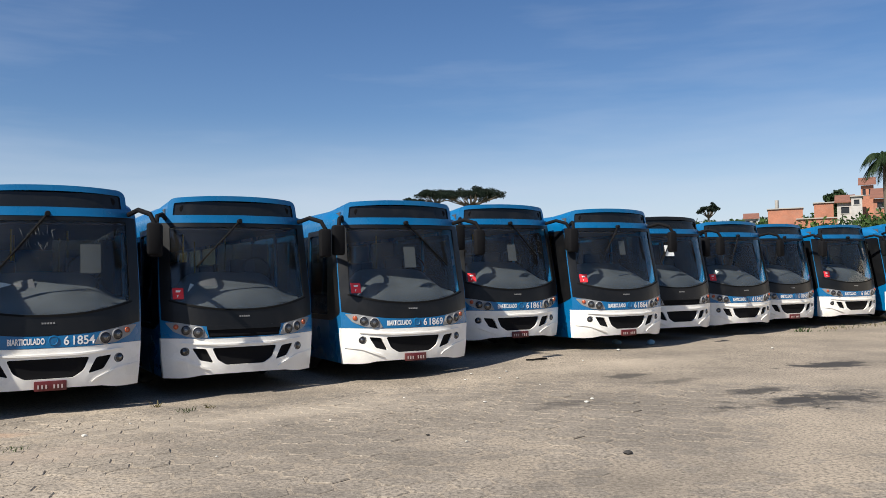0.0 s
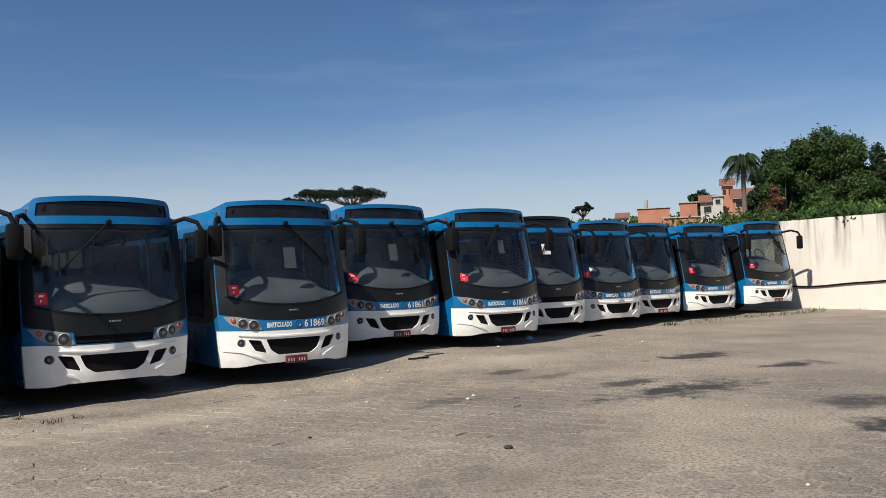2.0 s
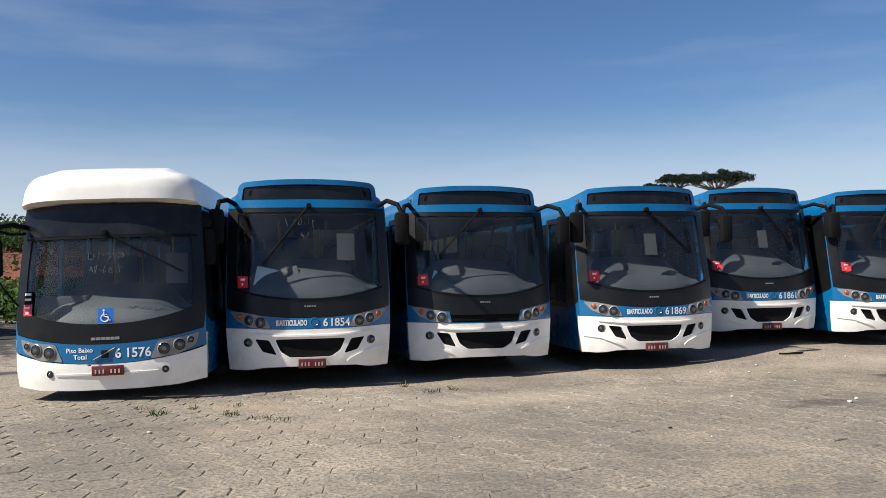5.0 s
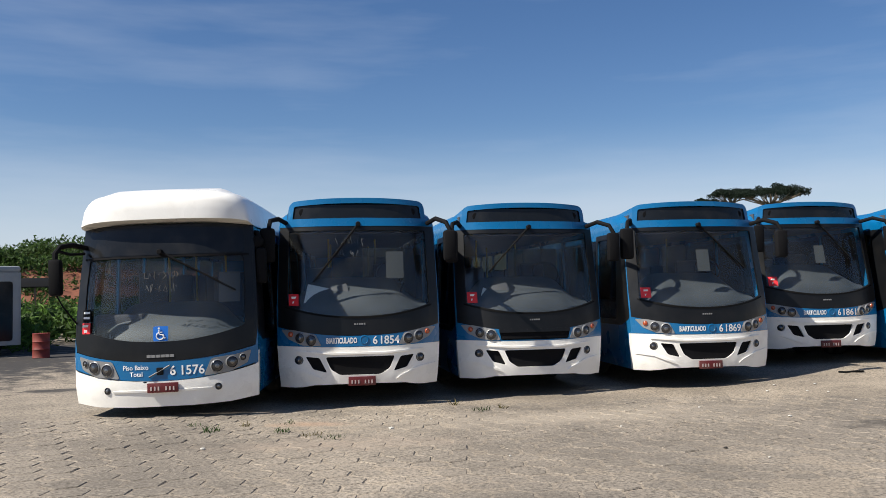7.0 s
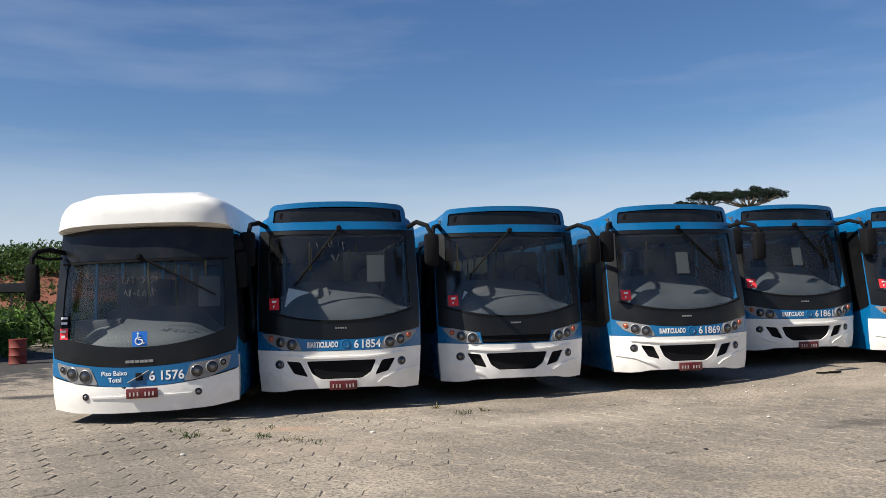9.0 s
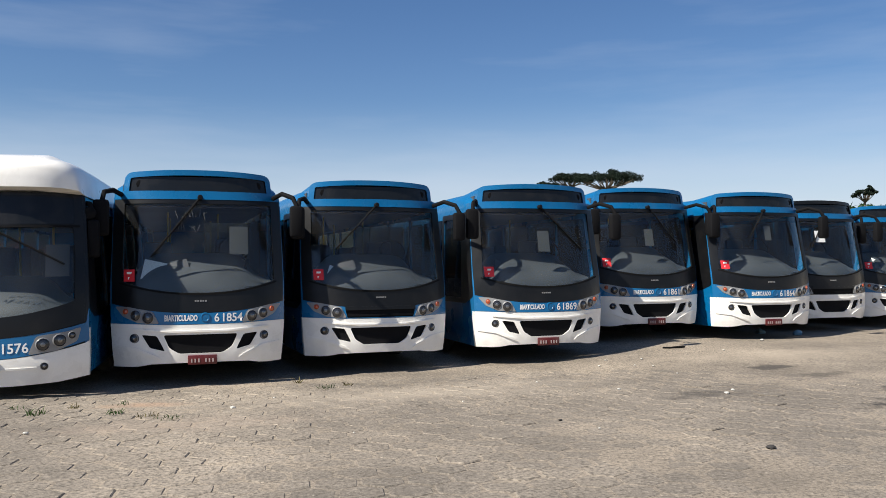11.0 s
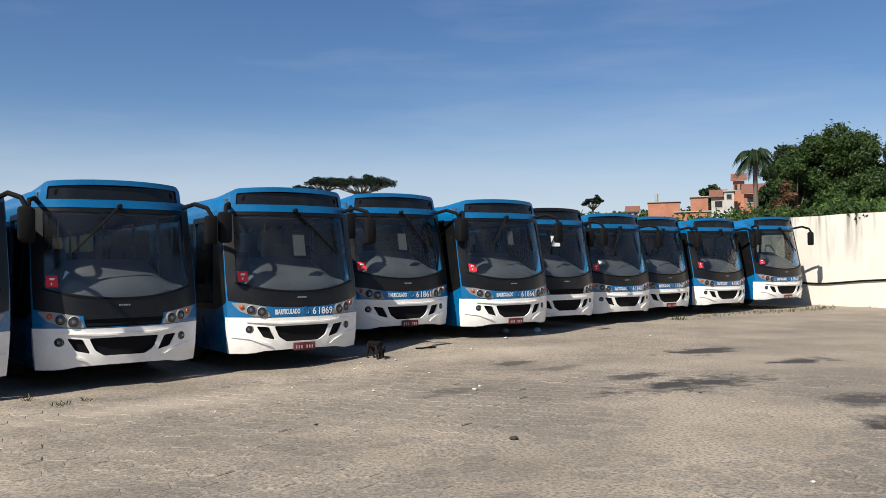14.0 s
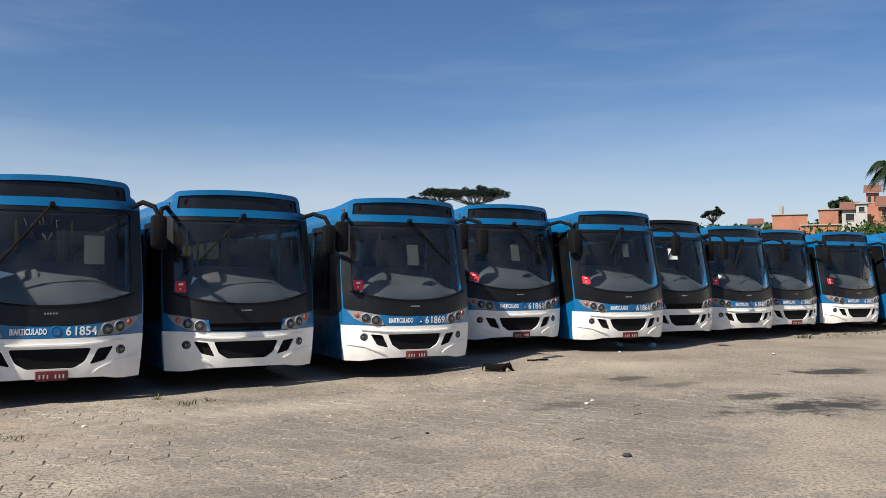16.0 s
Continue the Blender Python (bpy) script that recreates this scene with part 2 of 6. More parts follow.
def ground_z(x, y):
    """Yard height: fitted to the camera's view along the row, level underfoot, hills beyond."""
    s, q = 0.87 * x + 0.49 * y, -0.49 * x + 0.87 * y
    front = float(np.interp(s, [-8, 1, 3.8, 6.7, 10, 12.6, 15.5, 18.5, 21.2, 24, 40], [11.5, 12.2, 12.9, 12.7, 14.4, 13.8, 15.0, 15.5, 16.0, 16.2, 16.5]))
    k = min(1.0, max(0.0, (q - front + 5.0) / 5.0))
    k = k * k * (3 - 2 * k)
    z = k * float(np.interp(s, [p[0] for p in ROW_Z], [p[1] for p in ROW_Z]))
    d = math.hypot(x, y)
    if d > 45:
        rise = min(1.0, (d - 45) / 260.0)
        z = z * max(0.0, 1 - (d - 45) / 30) + rise * rise * (3 - 2 * rise) * 18.0 * (0.86 + 0.3 * noise.noise((x * 0.011, y * 0.011, 0)))
    return z


def ground_material():
    m = material("dusty_pavement", (0.235, 0.198, 0.155), 0.95, var=0.25, scale=1.2, fine=30.0, bump=0.8)
    n, l = m.node_tree.nodes, m.node_tree.links
    b = n["Principled BSDF"]
    src = b.inputs["Base Color"].links[0].from_socket
    g = n.new("ShaderNodeNewGeometry")
    # pale swept sand
    sn, sr, sm = n.new("ShaderNodeTexNoise"), n.new("ShaderNodeMapRange"), n.new("ShaderNodeMix")
    sn.inputs["Scale"].default_value, sn.inputs["Detail"].default_value, sn.inputs["Roughness"].default_value = 0.35, 6, 0.6
    sr.inputs[1].default_value, sr.inputs[2].default_value, sr.inputs[4].default_value = 0.42, 0.62, 0.9
    sm.data_type = "RGBA"
    sm.inputs["B"].default_value = (0.405, 0.336, 0.255, 1)
    l.new(g.outputs["Position"], sn.inputs["Vector"]), l.new(sn.outputs["Fac"], sr.inputs[0])
    l.new(sr.outputs[0], sm.inputs["Factor"]), l.new(src, sm.inputs["A"])
    # less sand lies where the yard is driven on
    sx, gx_, sm2 = n.new("ShaderNodeSeparateXYZ"), n.new("ShaderNodeMapRange"), n.new("ShaderNodeMath")
    l.new(g.outputs["Position"], sx.inputs[0]), l.new(sx.outputs[0], gx_.inputs[0])
    gx_.inputs[1].default_value, gx_.inputs[2].default_value, gx_.inputs[3].default_value, gx_.inputs[4].default_value = -1.0, 7.0, 1.0, 0.25
    sm2.operation = "MULTIPLY"
    l.new(sr.outputs[0], sm2.inputs[0]), l.new(gx_.outputs[0], sm2.inputs[1]), l.new(sm2.outputs[0], sm.inputs["Factor"])
    sr.name, gx_.name = "sand_cover", "swept"
    # broad worn and grimy patches
    wn_, wr, wh = n.new("ShaderNodeTexNoise"), n.new("ShaderNodeMapRange"), n.new("ShaderNodeHueSaturation")
    wn_.inputs["Scale"].default_value, wn_.inputs["Detail"].default_value, wn_.inputs["Roughness"].default_value = 0.55, 7, 0.65
    wr.inputs[1].default_value, wr.inputs[2].default_value, wr.inputs[3].default_value, wr.inputs[4].default_value = 0.3, 0.7, 0.68, 1.12
    l.new(g.outputs["Position"], wn_.inputs["Vector"]), l.new(wn_.outputs["Fac"], wr.inputs[0]), l.new(wr.outputs[0], wh.inputs["Value"]), l.new(sm.outputs["Result"], wh.inputs["Color"])
    # grit
    gn, gr, gm = n.new("ShaderNodeTexNoise"), n.new("ShaderNodeMapRange"), n.new("ShaderNodeMix")
    gn.inputs["Scale"].default_value, gn.inputs["Detail"].default_value, gn.inputs["Roughness"].default_value = 26, 8, 0.8
    gr.inputs[1].default_value, gr.inputs[2].default_value, gr.inputs[4].default_value = 0.47, 0.58, 0.92
    gm.data_type = "RGBA"
    gm.inputs["B"].default_value = (0.100, 0.084, 0.064, 1)
    l.new(g.outputs["Position"], gn.inputs["Vector"]), l.new(gn.outputs["Fac"], gr.inputs[0])
    l.new(gr.outputs[0], gm.inputs["Factor"]), l.new(wh.outputs["Color"], gm.inputs["A"])
    # pale grains
    pn, pr, pm = n.new("ShaderNodeTexNoise"), n.new("ShaderNodeMapRange"), n.new("ShaderNodeMix")
    pn.inputs["Scale"].default_value, pn.inputs["Detail"].default_value, pn.inputs["Roughness"].default_value = 17, 8, 0.85
    pr.inputs[1].default_value, pr.inputs[2].default_value, pr.inputs[4].default_value = 0.54, 0.66, 0.70
    pm.data_type = "RGBA"
    pm.inputs["B"].default_value = (0.50, 0.43, 0.34, 1)
    l.new(g.outputs["Position"], pn.inputs["Vector"]), l.new(pn.outputs["Fac"], pr.inputs[0])
    l.new(pr.outputs[0], pm.inputs["Factor"]), l.new(gm.outputs["Result"], pm.inputs["A"])
    # oil stains, and a strip of shade painted dark: centre, half sizes, turn, strength
    col = pm.outputs["Result"]
    wob = n.new("ShaderNodeTexNoise")
    wob.inputs["Scale"].default_value, wob.inputs["Detail"].default_value, wob.inputs["Roughness"].default_value = 1.9, 8, 0.68
    l.new(g.outputs["Position"], wob.inputs["Vector"])
    for cx, cy, rx, ry, turn, k in STAINS_AND_SHADE:
        mp_, ln, ad, rg, mx = (n.new("ShaderNode" + w) for w in ("Mapping", "VectorMath", "Math", "MapRange", "Mix"))
        mp_.vector_type = "TEXTURE"
        mp_.inputs["Location"].default_value, mp_.inputs["Rotation"].default_value, mp_.inputs["Scale"].default_value = (cx, cy, 0), (0, 0, radians(turn)), (rx, ry, 30)
        ln.operation, ad.operation = "LENGTH", "MULTIPLY_ADD"
        ad.inputs[1].default_value = 3.0
        l.new(g.outputs["Position"], mp_.inputs["Vector"]), l.new(mp_.outputs[0], ln.inputs[0])
        l.new(wob.outputs["Fac"], ad.inputs[0]), l.new(ln.outputs["Value"], ad.inputs[2])
        rg.inputs[1].default_value, rg.inputs[2].default_value, rg.inputs[3].default_value, rg.inputs[4].default_value = 1.85, 2.35, min(0.97, k * 1.4), 0
        l.new(ad.outputs[0], rg.inputs[0])
        mx.data_type = "RGBA"
        mx.inputs["B"].default_value = (0.028, 0.025, 0.023, 1)
        l.new(rg.outputs[0], mx.inputs["Factor"]), l.new(col, mx.inputs["A"])
        col = mx.outputs["Result"]
    # pale drifts of blown sand, and one of red earth
    for cx, cy, rx, ry, turn, tone in DRIFTS:
        mp_, ln, ad, rg, mx = (n.new("ShaderNode" + w) for w in ("Mapping", "VectorMath", "Math", "MapRange", "Mix"))
        mp_.vector_type = "TEXTURE"
        mp_.inputs["Location"].default_value, mp_.inputs["Rotation"].default_value, mp_.inputs["Scale"].default_value = (cx, cy, 0), (0, 0, radians(turn)), (rx, ry, 30)
        ln.operation, ad.operation = "LENGTH", "MULTIPLY_ADD"
        ad.inputs[1].default_value = 2.4
        l.new(g.outputs["Position"], mp_.inputs["Vector"]), l.new(mp_.outputs[0], ln.inputs[0])
        l.new(wob.outputs["Fac"], ad.inputs[0]), l.new(ln.outputs["Value"], ad.inputs[2])
        rg.inputs[1].default_value, rg.inputs[2].default_value, rg.inputs[3].default_value, rg.inputs[4].default_value = 1.3, 2.3, 0.48, 0
        l.new(ad.outputs[0], rg.inputs[0])
        mx.data_type = "RGBA"
        mx.inputs["B"].default_value = (*tone, 1)
        l.new(rg.outputs[0], mx.inputs["Factor"]), l.new(col, mx.inputs["A"])
        col = mx.outputs["Result"]
    # past the yard the land is overgrown
    ln, far, gx, gc = (n.new("ShaderNode" + w) for w in ("VectorMath", "MapRange", "Mix", "Mix"))
    ln.operation = "LENGTH"
    l.new(g.outputs["Position"], ln.inputs[0]), l.new(ln.outputs["Value"], far.inputs[0])
    far.inputs[1].default_value, far.inputs[2].default_value = 52, 62
    gx.data_type = gc.data_type = "RGBA"
    gc.inputs["A"].default_value, gc.inputs["B"].default_value = (0.045, 0.075, 0.022, 1), (0.14, 0.11, 0.06, 1)
    l.new(sr.outputs[0], gc.inputs["Factor"]), l.new(gc.outputs["Result"], gx.inputs["B"]), l.new(far.outputs[0], gx.inputs["Factor"]), l.new(col, gx.inputs["A"])
    l.new(gx.outputs["Result"], b.inputs["Base Color"])
    return m


# the two big ones past x = -17 paint a strip of shade
STAINS_AND_SHADE = [(6.9, 15.1, 1.4, 0.7, 25, 0.9), (4.9, 11.0, 1.9, 0.6, 22, 0.9), (4.4, 11.9, 0.9, 0.4, 30, 0.6), (7.8, 13.2, 1.0, 0.45, 20, 0.85), (6.0, 7.9, 1.1, 0.7, 10, 0.9),
          (6.2, 9.3, 0.9, 0.5, 25, 0.6), (1.6, 11.0, 0.8, 0.35, 30, 0.4), (-17.6, 17.4, 11.0, 3.6, 119, 0.9), (-21.0, 22.5, 6.0, 2.5, 119, 0.9),
          (3.0, 13.9, 0.7, 0.4, 35, 0.5), (3.6, 13.2, 0.6, 0.25, 30, 0.4), (-11.5, 11.9, 0.9, 0.5, 40, 0.6)]
SAND = (0.43, 0.36, 0.275)
DRIFTS = [(-2.2, 10.9, 3.0, 0.9, 30, SAND), (3.4, 15.6, 2.4, 0.8, 30, SAND), (-4.2, 8.4, 1.6, 0.5, 25, (0.36, 0.28, 0.21)), (-5.3, 9.65, 0.55, 0.22, 25, (0.40, 0.24, 0.145))]
GROUND = ground_material()


def build_ground():
    """One sheet, fine near the yard and coarser out to the horizon."""
    radii = list(np.concatenate([np.linspace(0.0, 40, 61)[1:], np.geomspace(42, 2500, 40)]))
    n = 180
    verts, faces = [(0, 0, 0)], []
    for r in radii:
        for k in range(n):
            a = 2 * math.pi * k / n
            x, y = r * math.cos(a), r * math.sin(a)
            verts.append((x, y, ground_z(x, y)))
    for k in range(n):
        faces.append((0, 1 + k, 1 + (k + 1) % n))
    for i in range(len(radii) - 1):
        a, b = 1 + i * n, 1 + (i + 1) * n
        for k in range(n):
            faces.append((a + k, b + k, b + (k + 1) % n, a + (k + 1) % n))
    me = bpy.data.meshes.new("ground")
    me.from_pydata(verts, [], faces)
    me.polygons.foreach_set("use_smooth", [True] * len(me.polygons))
    me.materials.append(GROUND)
    return tagged(new("ground", me), "dusty grey paved bus yard with worn hexagonal blocks", "ground", kind="structure")


ground = build_ground()

# ---------------------------------------------------------------- boundary wall
WALL_A, WALL_B = Vector((12.2, 38.6, 0)), Vector((27.5, 10.3, 0))
WALLPAINT = material("stained_whitewash", (0.66, 0.615, 0.54), 0.9, var=0.08, scale=2.5, fine=25, bump=0.25, dirt=(0.62, 0.53, 0.42), dirt_amount=0.35)


def streaks(m):
    """Grey rain streaks that run down from the coping, with plant shade painted in."""
    n, l = m.node_tree.nodes, m.node_tree.links
    b = n["Principled BSDF"]
    src = b.inputs["Base Color"].links[0].from_socket
    tc, mp_, no, rg, sp, hz, mu, mx = (n.new("ShaderNode" + w) for w in ("TexCoord", "Mapping", "TexNoise", "MapRange", "SeparateXYZ", "MapRange", "Math", "Mix"))
    mp_.inputs["Scale"].default_value = (2.6, 2.6, 0.22)
    l.new(tc.outputs["Object"], mp_.inputs["Vector"]), l.new(mp_.outputs[0], no.inputs["Vector"])
    no.inputs["Scale"].default_value, no.inputs["Detail"].default_value = 1.6, 6
    rg.inputs[1].default_value, rg.inputs[2].default_value = 0.47, 0.66
    l.new(no.outputs["Fac"], rg.inputs[0]), l.new(tc.outputs["Object"], sp.inputs[0])
    # the stronger top end also stands for shade from the plants above
    hz.inputs[1].default_value, hz.inputs[2].default_value, hz.inputs[3].default_value, hz.inputs[4].default_value = 1.3, 3.3, 0.02, 0.9
    l.new(sp.outputs[2], hz.inputs[0])
    mu.operation = "MULTIPLY"
    l.new(rg.outputs[0], mu.inputs[0]), l.new(hz.outputs[0], mu.inputs[1])
    mx.data_type = "RGBA"
    mx.inputs["B"].default_value = (0.17, 0.155, 0.13, 1)
    l.new(mu.outputs[0], mx.inputs["Factor"]), l.new(src, mx.inputs["A"]), l.new(mx.outputs["Result"], b.inputs["Base Color"])


streaks(WALLPAINT)


def build_wall():
    run = WALL_B - WALL_A
    length, turn = run.length, math.degrees(math.atan2(run.y, run.x))
    bm = bmesh.new()
    n = 70
    rows = []
    for i in range(n + 1):
        x = length * i / n
        top = 3.32 + 0.03 * noise.noise((x * 0.6, 0, 0)) + 0.02 * noise.noise((x * 3, 4, 0))
        rows.append([bm.verts.new((x, y, z)) for y, z in ((-0.1, -0.3), (-0.1, 1.7), (-0.1, top), (0.1, top), (0.1, -0.3))])
    for a, b in zip(rows, rows[1:]):
        for k in range(4):
            bm.faces.new((a[k], b[k], b[k + 1], a[k + 1]))
    bm.faces.new(rows[0]), bm.faces.new(rows[-1][::-1])
    ob = part("wall_east", bm, WALLPAINT)
    ob.matrix_world = pose(*WALL_A, 0, 0, turn)
    tagged(ob, "tall whitewashed yard wall with grey rain streaks", "wall", kind="structure")
    # black hose that sags along the wall
    bm = bmesh.new()
    pts = []
    for i in range(90):
        x = 9.0 + (length - 9.5) * i / 89
        z = 1.02 + 0.04 * math.sin(x * 0.9) + 0.07 * noise.noise((x * 0.45, 1, 0)) - 0.14 * math.exp(-((x - 11.0) / 1.6) ** 2)
        pts.append((x, -0.14, z))
    tube(bm, pts, 0.032, 7)
    hose = part("hose", bm, RUBBER)
    hose.matrix_world = pose(*WALL_A, 0, 0, turn)
    tagged(hose, "black hose fixed along the whitewashed wall", "hose")
    return ob


build_wall()

# ---------------------------------------------------------------- buses
LENGTH = 10.5
CORNER = 0.33                       # how far the front curves back at its corners
Z_OF = [0.2, 0.32, 0.5, 0.95, 1.37, 2.70, 2.80, 3.05, 3.2]


def half_width(z):
    return float(np.interp(z, Z_OF, [1.21, 1.225, 1.245, 1.25, 1.25, 1.185, 1.18, 1.15, 1.12]))


FLARE = {"amount": 1.0}


def flare(z):
    """The articulated buses stand almost straight-sided, tucked in a little at the foot."""
    return 1.0 + FLARE["amount"] * float(np.interp(z, [0.3, 0.95, 2.7, 3.2], [-0.025, 0.0, 0.035, 0.035]))


def face_y(z):
    return float(np.interp(z, Z_OF, [0.06, 0.035, 0.0, 0.0, 0.04, 0.31, 0.325, 0.35, 0.36]))


def front(x, z):
    s = min(1.0, abs(x) / half_width(z))
    return face_y(z) + CORNER * s ** 3.0


def on_front(off=0.0):
    return lambda a, b, d: (a * flare(b), front(a, b) - off + d, b)


def on_side(side, off=0.0):
    return lambda a, b, d: (side * (half_width(b) * flare(b) + off - d), a, b)


def mirror_x(pts):
    return [(-a, b) for a, b in pts][::-1]


def smile(x0, x1, z_mid, z_end, n=14):
    """A curve across the front, low in the middle."""
    w = max(abs(x0), abs(x1))
    return [(x0 + (x1 - x0) * i / n, z_mid + (z_end - z_mid) * (abs(x0 + (x1 - x0) * i / n) / w) ** 2.2) for i in range(n + 1)]


GRILLE = rounded([(-0.53, 0.765), (0.53, 0.765), (0.45, 0.585), (0.31, 0.50), (-0.31, 0.50), (-0.45, 0.585)], 0.04)
VENT = rounded([(-0.83, 0.775), (-0.62, 0.755), (-0.51, 0.54), (-0.72, 0.59)], 0.03)
FOG = [(-0.93 + 0.066 * math.cos(i * math.pi / 8), 0.725 + 0.066 * math.sin(i * math.pi / 8)) for i in range(16)]
LAMPS = rounded([(-1.19, 1.17), (-1.02, 1.165), (-0.67, 1.095), (-0.585, 0.925), (-0.88, 0.94), (-1.08, 1.03)], 0.03)
PANE_Y = [0.86, 2.1, 3.5, 4.9, 6.3, 7.7, 9.1, 10.3]


def bumper_outline():
    low = [(-1.235, 0.33), (-1.0, 0.325), (-0.86, 0.335), (-0.70, 0.362), (-0.35, 0.370), (0.35, 0.370), (0.70, 0.362), (0.86, 0.335), (1.0, 0.325), (1.235, 0.33)]
    return low + [(1.248, 0.60), (1.25, 0.93)] + [(x, 0.905 + 0.025 * abs(x) ** 3) for x in (0.9, 0.6, 0.3, 0, -0.3, -0.6, -0.9)] + [(-1.25, 0.93), (-1.248, 0.60)]


def mask_outline():
    return smile(-1.232, 1.232, 1.07, 1.205) + [(1.230, 1.6), (1.200, 2.3), (1.172, 2.70), (-1.172, 2.70), (-1.200, 2.3), (-1.230, 1.6)]


def glass_outline(g=0.0):
    return rounded(smile(-1.09 - g, 1.09 + g, 1.350 - g, 1.515 - g) + [(1.06 + g, 2.1), (1.035 + g, 2.625 + g), (-1.035 - g, 2.625 + g), (-1.06 - g, 2.1)], 0.02, 2)


def roof_mesh():
    bm = bmesh.new()
    prof = [(-1.185, 2.70), (-1.185, 2.80), (-1.15, 2.90), (-1.05, 2.975), (-0.8, 3.02), (-0.4, 3.045), (0, 3.05), (0.4, 3.045), (0.8, 3.02), (1.05, 2.975), (1.15, 2.90), (1.185, 2.80), (1.185, 2.70)]
    rings = []
    for y, k, w in ((0.66, 0.0, 0.97), (0.70, 0.35, 0.985), (0.80, 0.68, 0.995), (1.0, 0.92, 1.0), (1.4, 1.0, 1.0), (LENGTH * 0.5, 1.0, 1.0), (LENGTH - 0.3, 1.0, 1.0), (LENGTH, 0.8, 0.98)):
        rings.append([bm.verts.new((x * w * flare(z), y, 2.70 + (z - 2.70) * k)) for x, z in prof])
    for a, b in zip(rings, rings[1:]):
        for i in range(len(prof) - 1):
            bm.faces.new((a[i], a[i + 1], b[i + 1], b[i]))
    return bm


def side_wall_mesh(side):
    edge = [(face_y(z) + CORNER, z) for z in (0.93, 1.2, 1.5, 2.0, 2.5, 2.70)]
    outline = edge + [(LENGTH, 2.70), (LENGTH, 0.93)]
    holes = []
    for i in range(len(PANE_Y) - 1):
        lo = 1.10 if i == 0 else 1.48
        a0 = PANE_Y[i]
        h = [(a0 - 0.28 if i == 0 else a0, lo), (PANE_Y[i + 1] - 0.07, lo), (PANE_Y[i + 1] - 0.07, 2.56), (a0 - 0.02, 2.56)]
        holes.append(rounded(h, 0.09, 3))
    return sheet(outline, holes, on_side(side), 0.05, 0.7, 0.3)


def wheel_thing(parent, x, y, z_low):
    r = 0.49
    s = 1 if x > 0 else -1
    m = pose(0, 0, 0, 0, 90 * s, 0)
    tyre = part("wheel", once("wheel_tyre", TYRE, lambda: lathe(bmesh.new(), [(0.28, -0.13), (0.44, -0.14), (r - 0.02, -0.11), (r, -0.06), (r, 0.06), (r - 0.02, 0.11), (0.44, 0.14), (0.30, 0.13), (0.28, 0.05)], pose(0, 0, 0, 0, 90, 0), 28)), TYRE, parent)
    tyre.location = (x, y, r + z_low)
    rim = part("rim", once("wheel_rim", STEEL, lambda: lathe(bmesh.new(), [(0.285, -0.12), (0.285, 0.10), (0.24, 0.05), (0.15, 0.02), (0.14, 0.09), (0.05, 0.11)], pose(0, 0, 0, 0, 90, 0), 20)), STEEL, tyre)
    rim.rotation_euler = (0, 0, 0 if s > 0 else math.pi)
    return tyre


def lamp_round(parent, x, z, r, off, name="headlamp", lens=None, label=""):
    """A round lamp: a dark bezel with a lens, and a bright reflector in it."""
    y = front(x, z) - off
    nx = CORNER * 3 * (abs(x) / 1.25) ** 2 / 1.25 * (1 if x > 0 else -1)
    m = Matrix.Translation((0, 0, 0)) @ pose(0, 0, 0, 90, 0, math.degrees(math.atan(nx)))
    bez = part(name, once(f"{name}_{r}", LENS if lens is None else lens, lambda: lathe(bmesh.new(), [(r, -0.05), (r, 0.012), (r * 0.9, 0.02), (r * 0.82, 0.012), (r * 0.55, 0.02), (r * 0.15, 0.026)], Matrix(), 20)), LENS, parent, label)
    bez.matrix_basis = Matrix.Translation((x, y, z)) @ m
    if lens is None:
        ring = part("bezel", once(f"{name}_ring_{r}", SILVER, lambda: lathe(bmesh.new(), [(r * 1.1, -0.04), (r * 1.1, 0.008), (r * 0.98, 0.014), (r * 0.98, -0.04)], Matrix(), 20)), CHROME, bez)
        core = part("reflector", once(f"{name}_core_{r}", BULB, lambda: lathe(bmesh.new(), [(r * 0.38, 0.0), (r * 0.36, 0.024), (r * 0.12, 0.031)], Matrix(), 14)), BULB, bez)
    return bez


def wiper(parent, x0, z0, x1, z1):
    bm = bmesh.new()
    p0, p1 = Vector((x0, front(x0, z0) - 0.05, z0)), Vector((x1, front(x1, z1) - 0.035, z1))
    mid = p0.lerp(p1, 0.5) + Vector((0, -0.02, 0))
    tube(bm, [p0, p0.lerp(p1, 0.25) + Vector((0, -0.02, 0)), mid], 0.020, 6, 0.014)
    arm = part("wiper", bm, PLASTIC, parent)
    bm = bmesh.new()
    tube(bm, [p0.lerp(p1, 0.32), mid + Vector((0, 0.015, 0)), p1], 0.015, 6)
    part("wiper_blade", bm, RUBBER, arm)
    bm = bmesh.new()
    lathe(bm, [(0.035, -0.05), (0.04, 0.03), (0.03, 0.05)], pose(*p0, 90, 0, 0), 12)
    part("wiper_hub", bm, PLASTIC, arm)


def mirror(parent, side, pts, cx, cz, w, h, y):
    bm = bmesh.new()
    tube(bm, pts, 0.036, 8)
    arm = part("mirror_arm", bm, PLASTIC, parent)
    bm = bmesh.new()
    box(bm, cx - w / 2, cx + w / 2, y - 0.05, y + 0.10, cz - h / 2, cz + h / 2, 0.045)
    head = part("mirror_head", bm, PLASTIC, arm)
    bm = bmesh.new()
    box(bm, cx - w / 2 + 0.03, cx + w / 2 - 0.03, y + 0.098, y + 0.106, cz - h / 2 + 0.03, cz + h / 2 - 0.03, 0.002)
    part("mirror_glass", bm, CHROME, head)


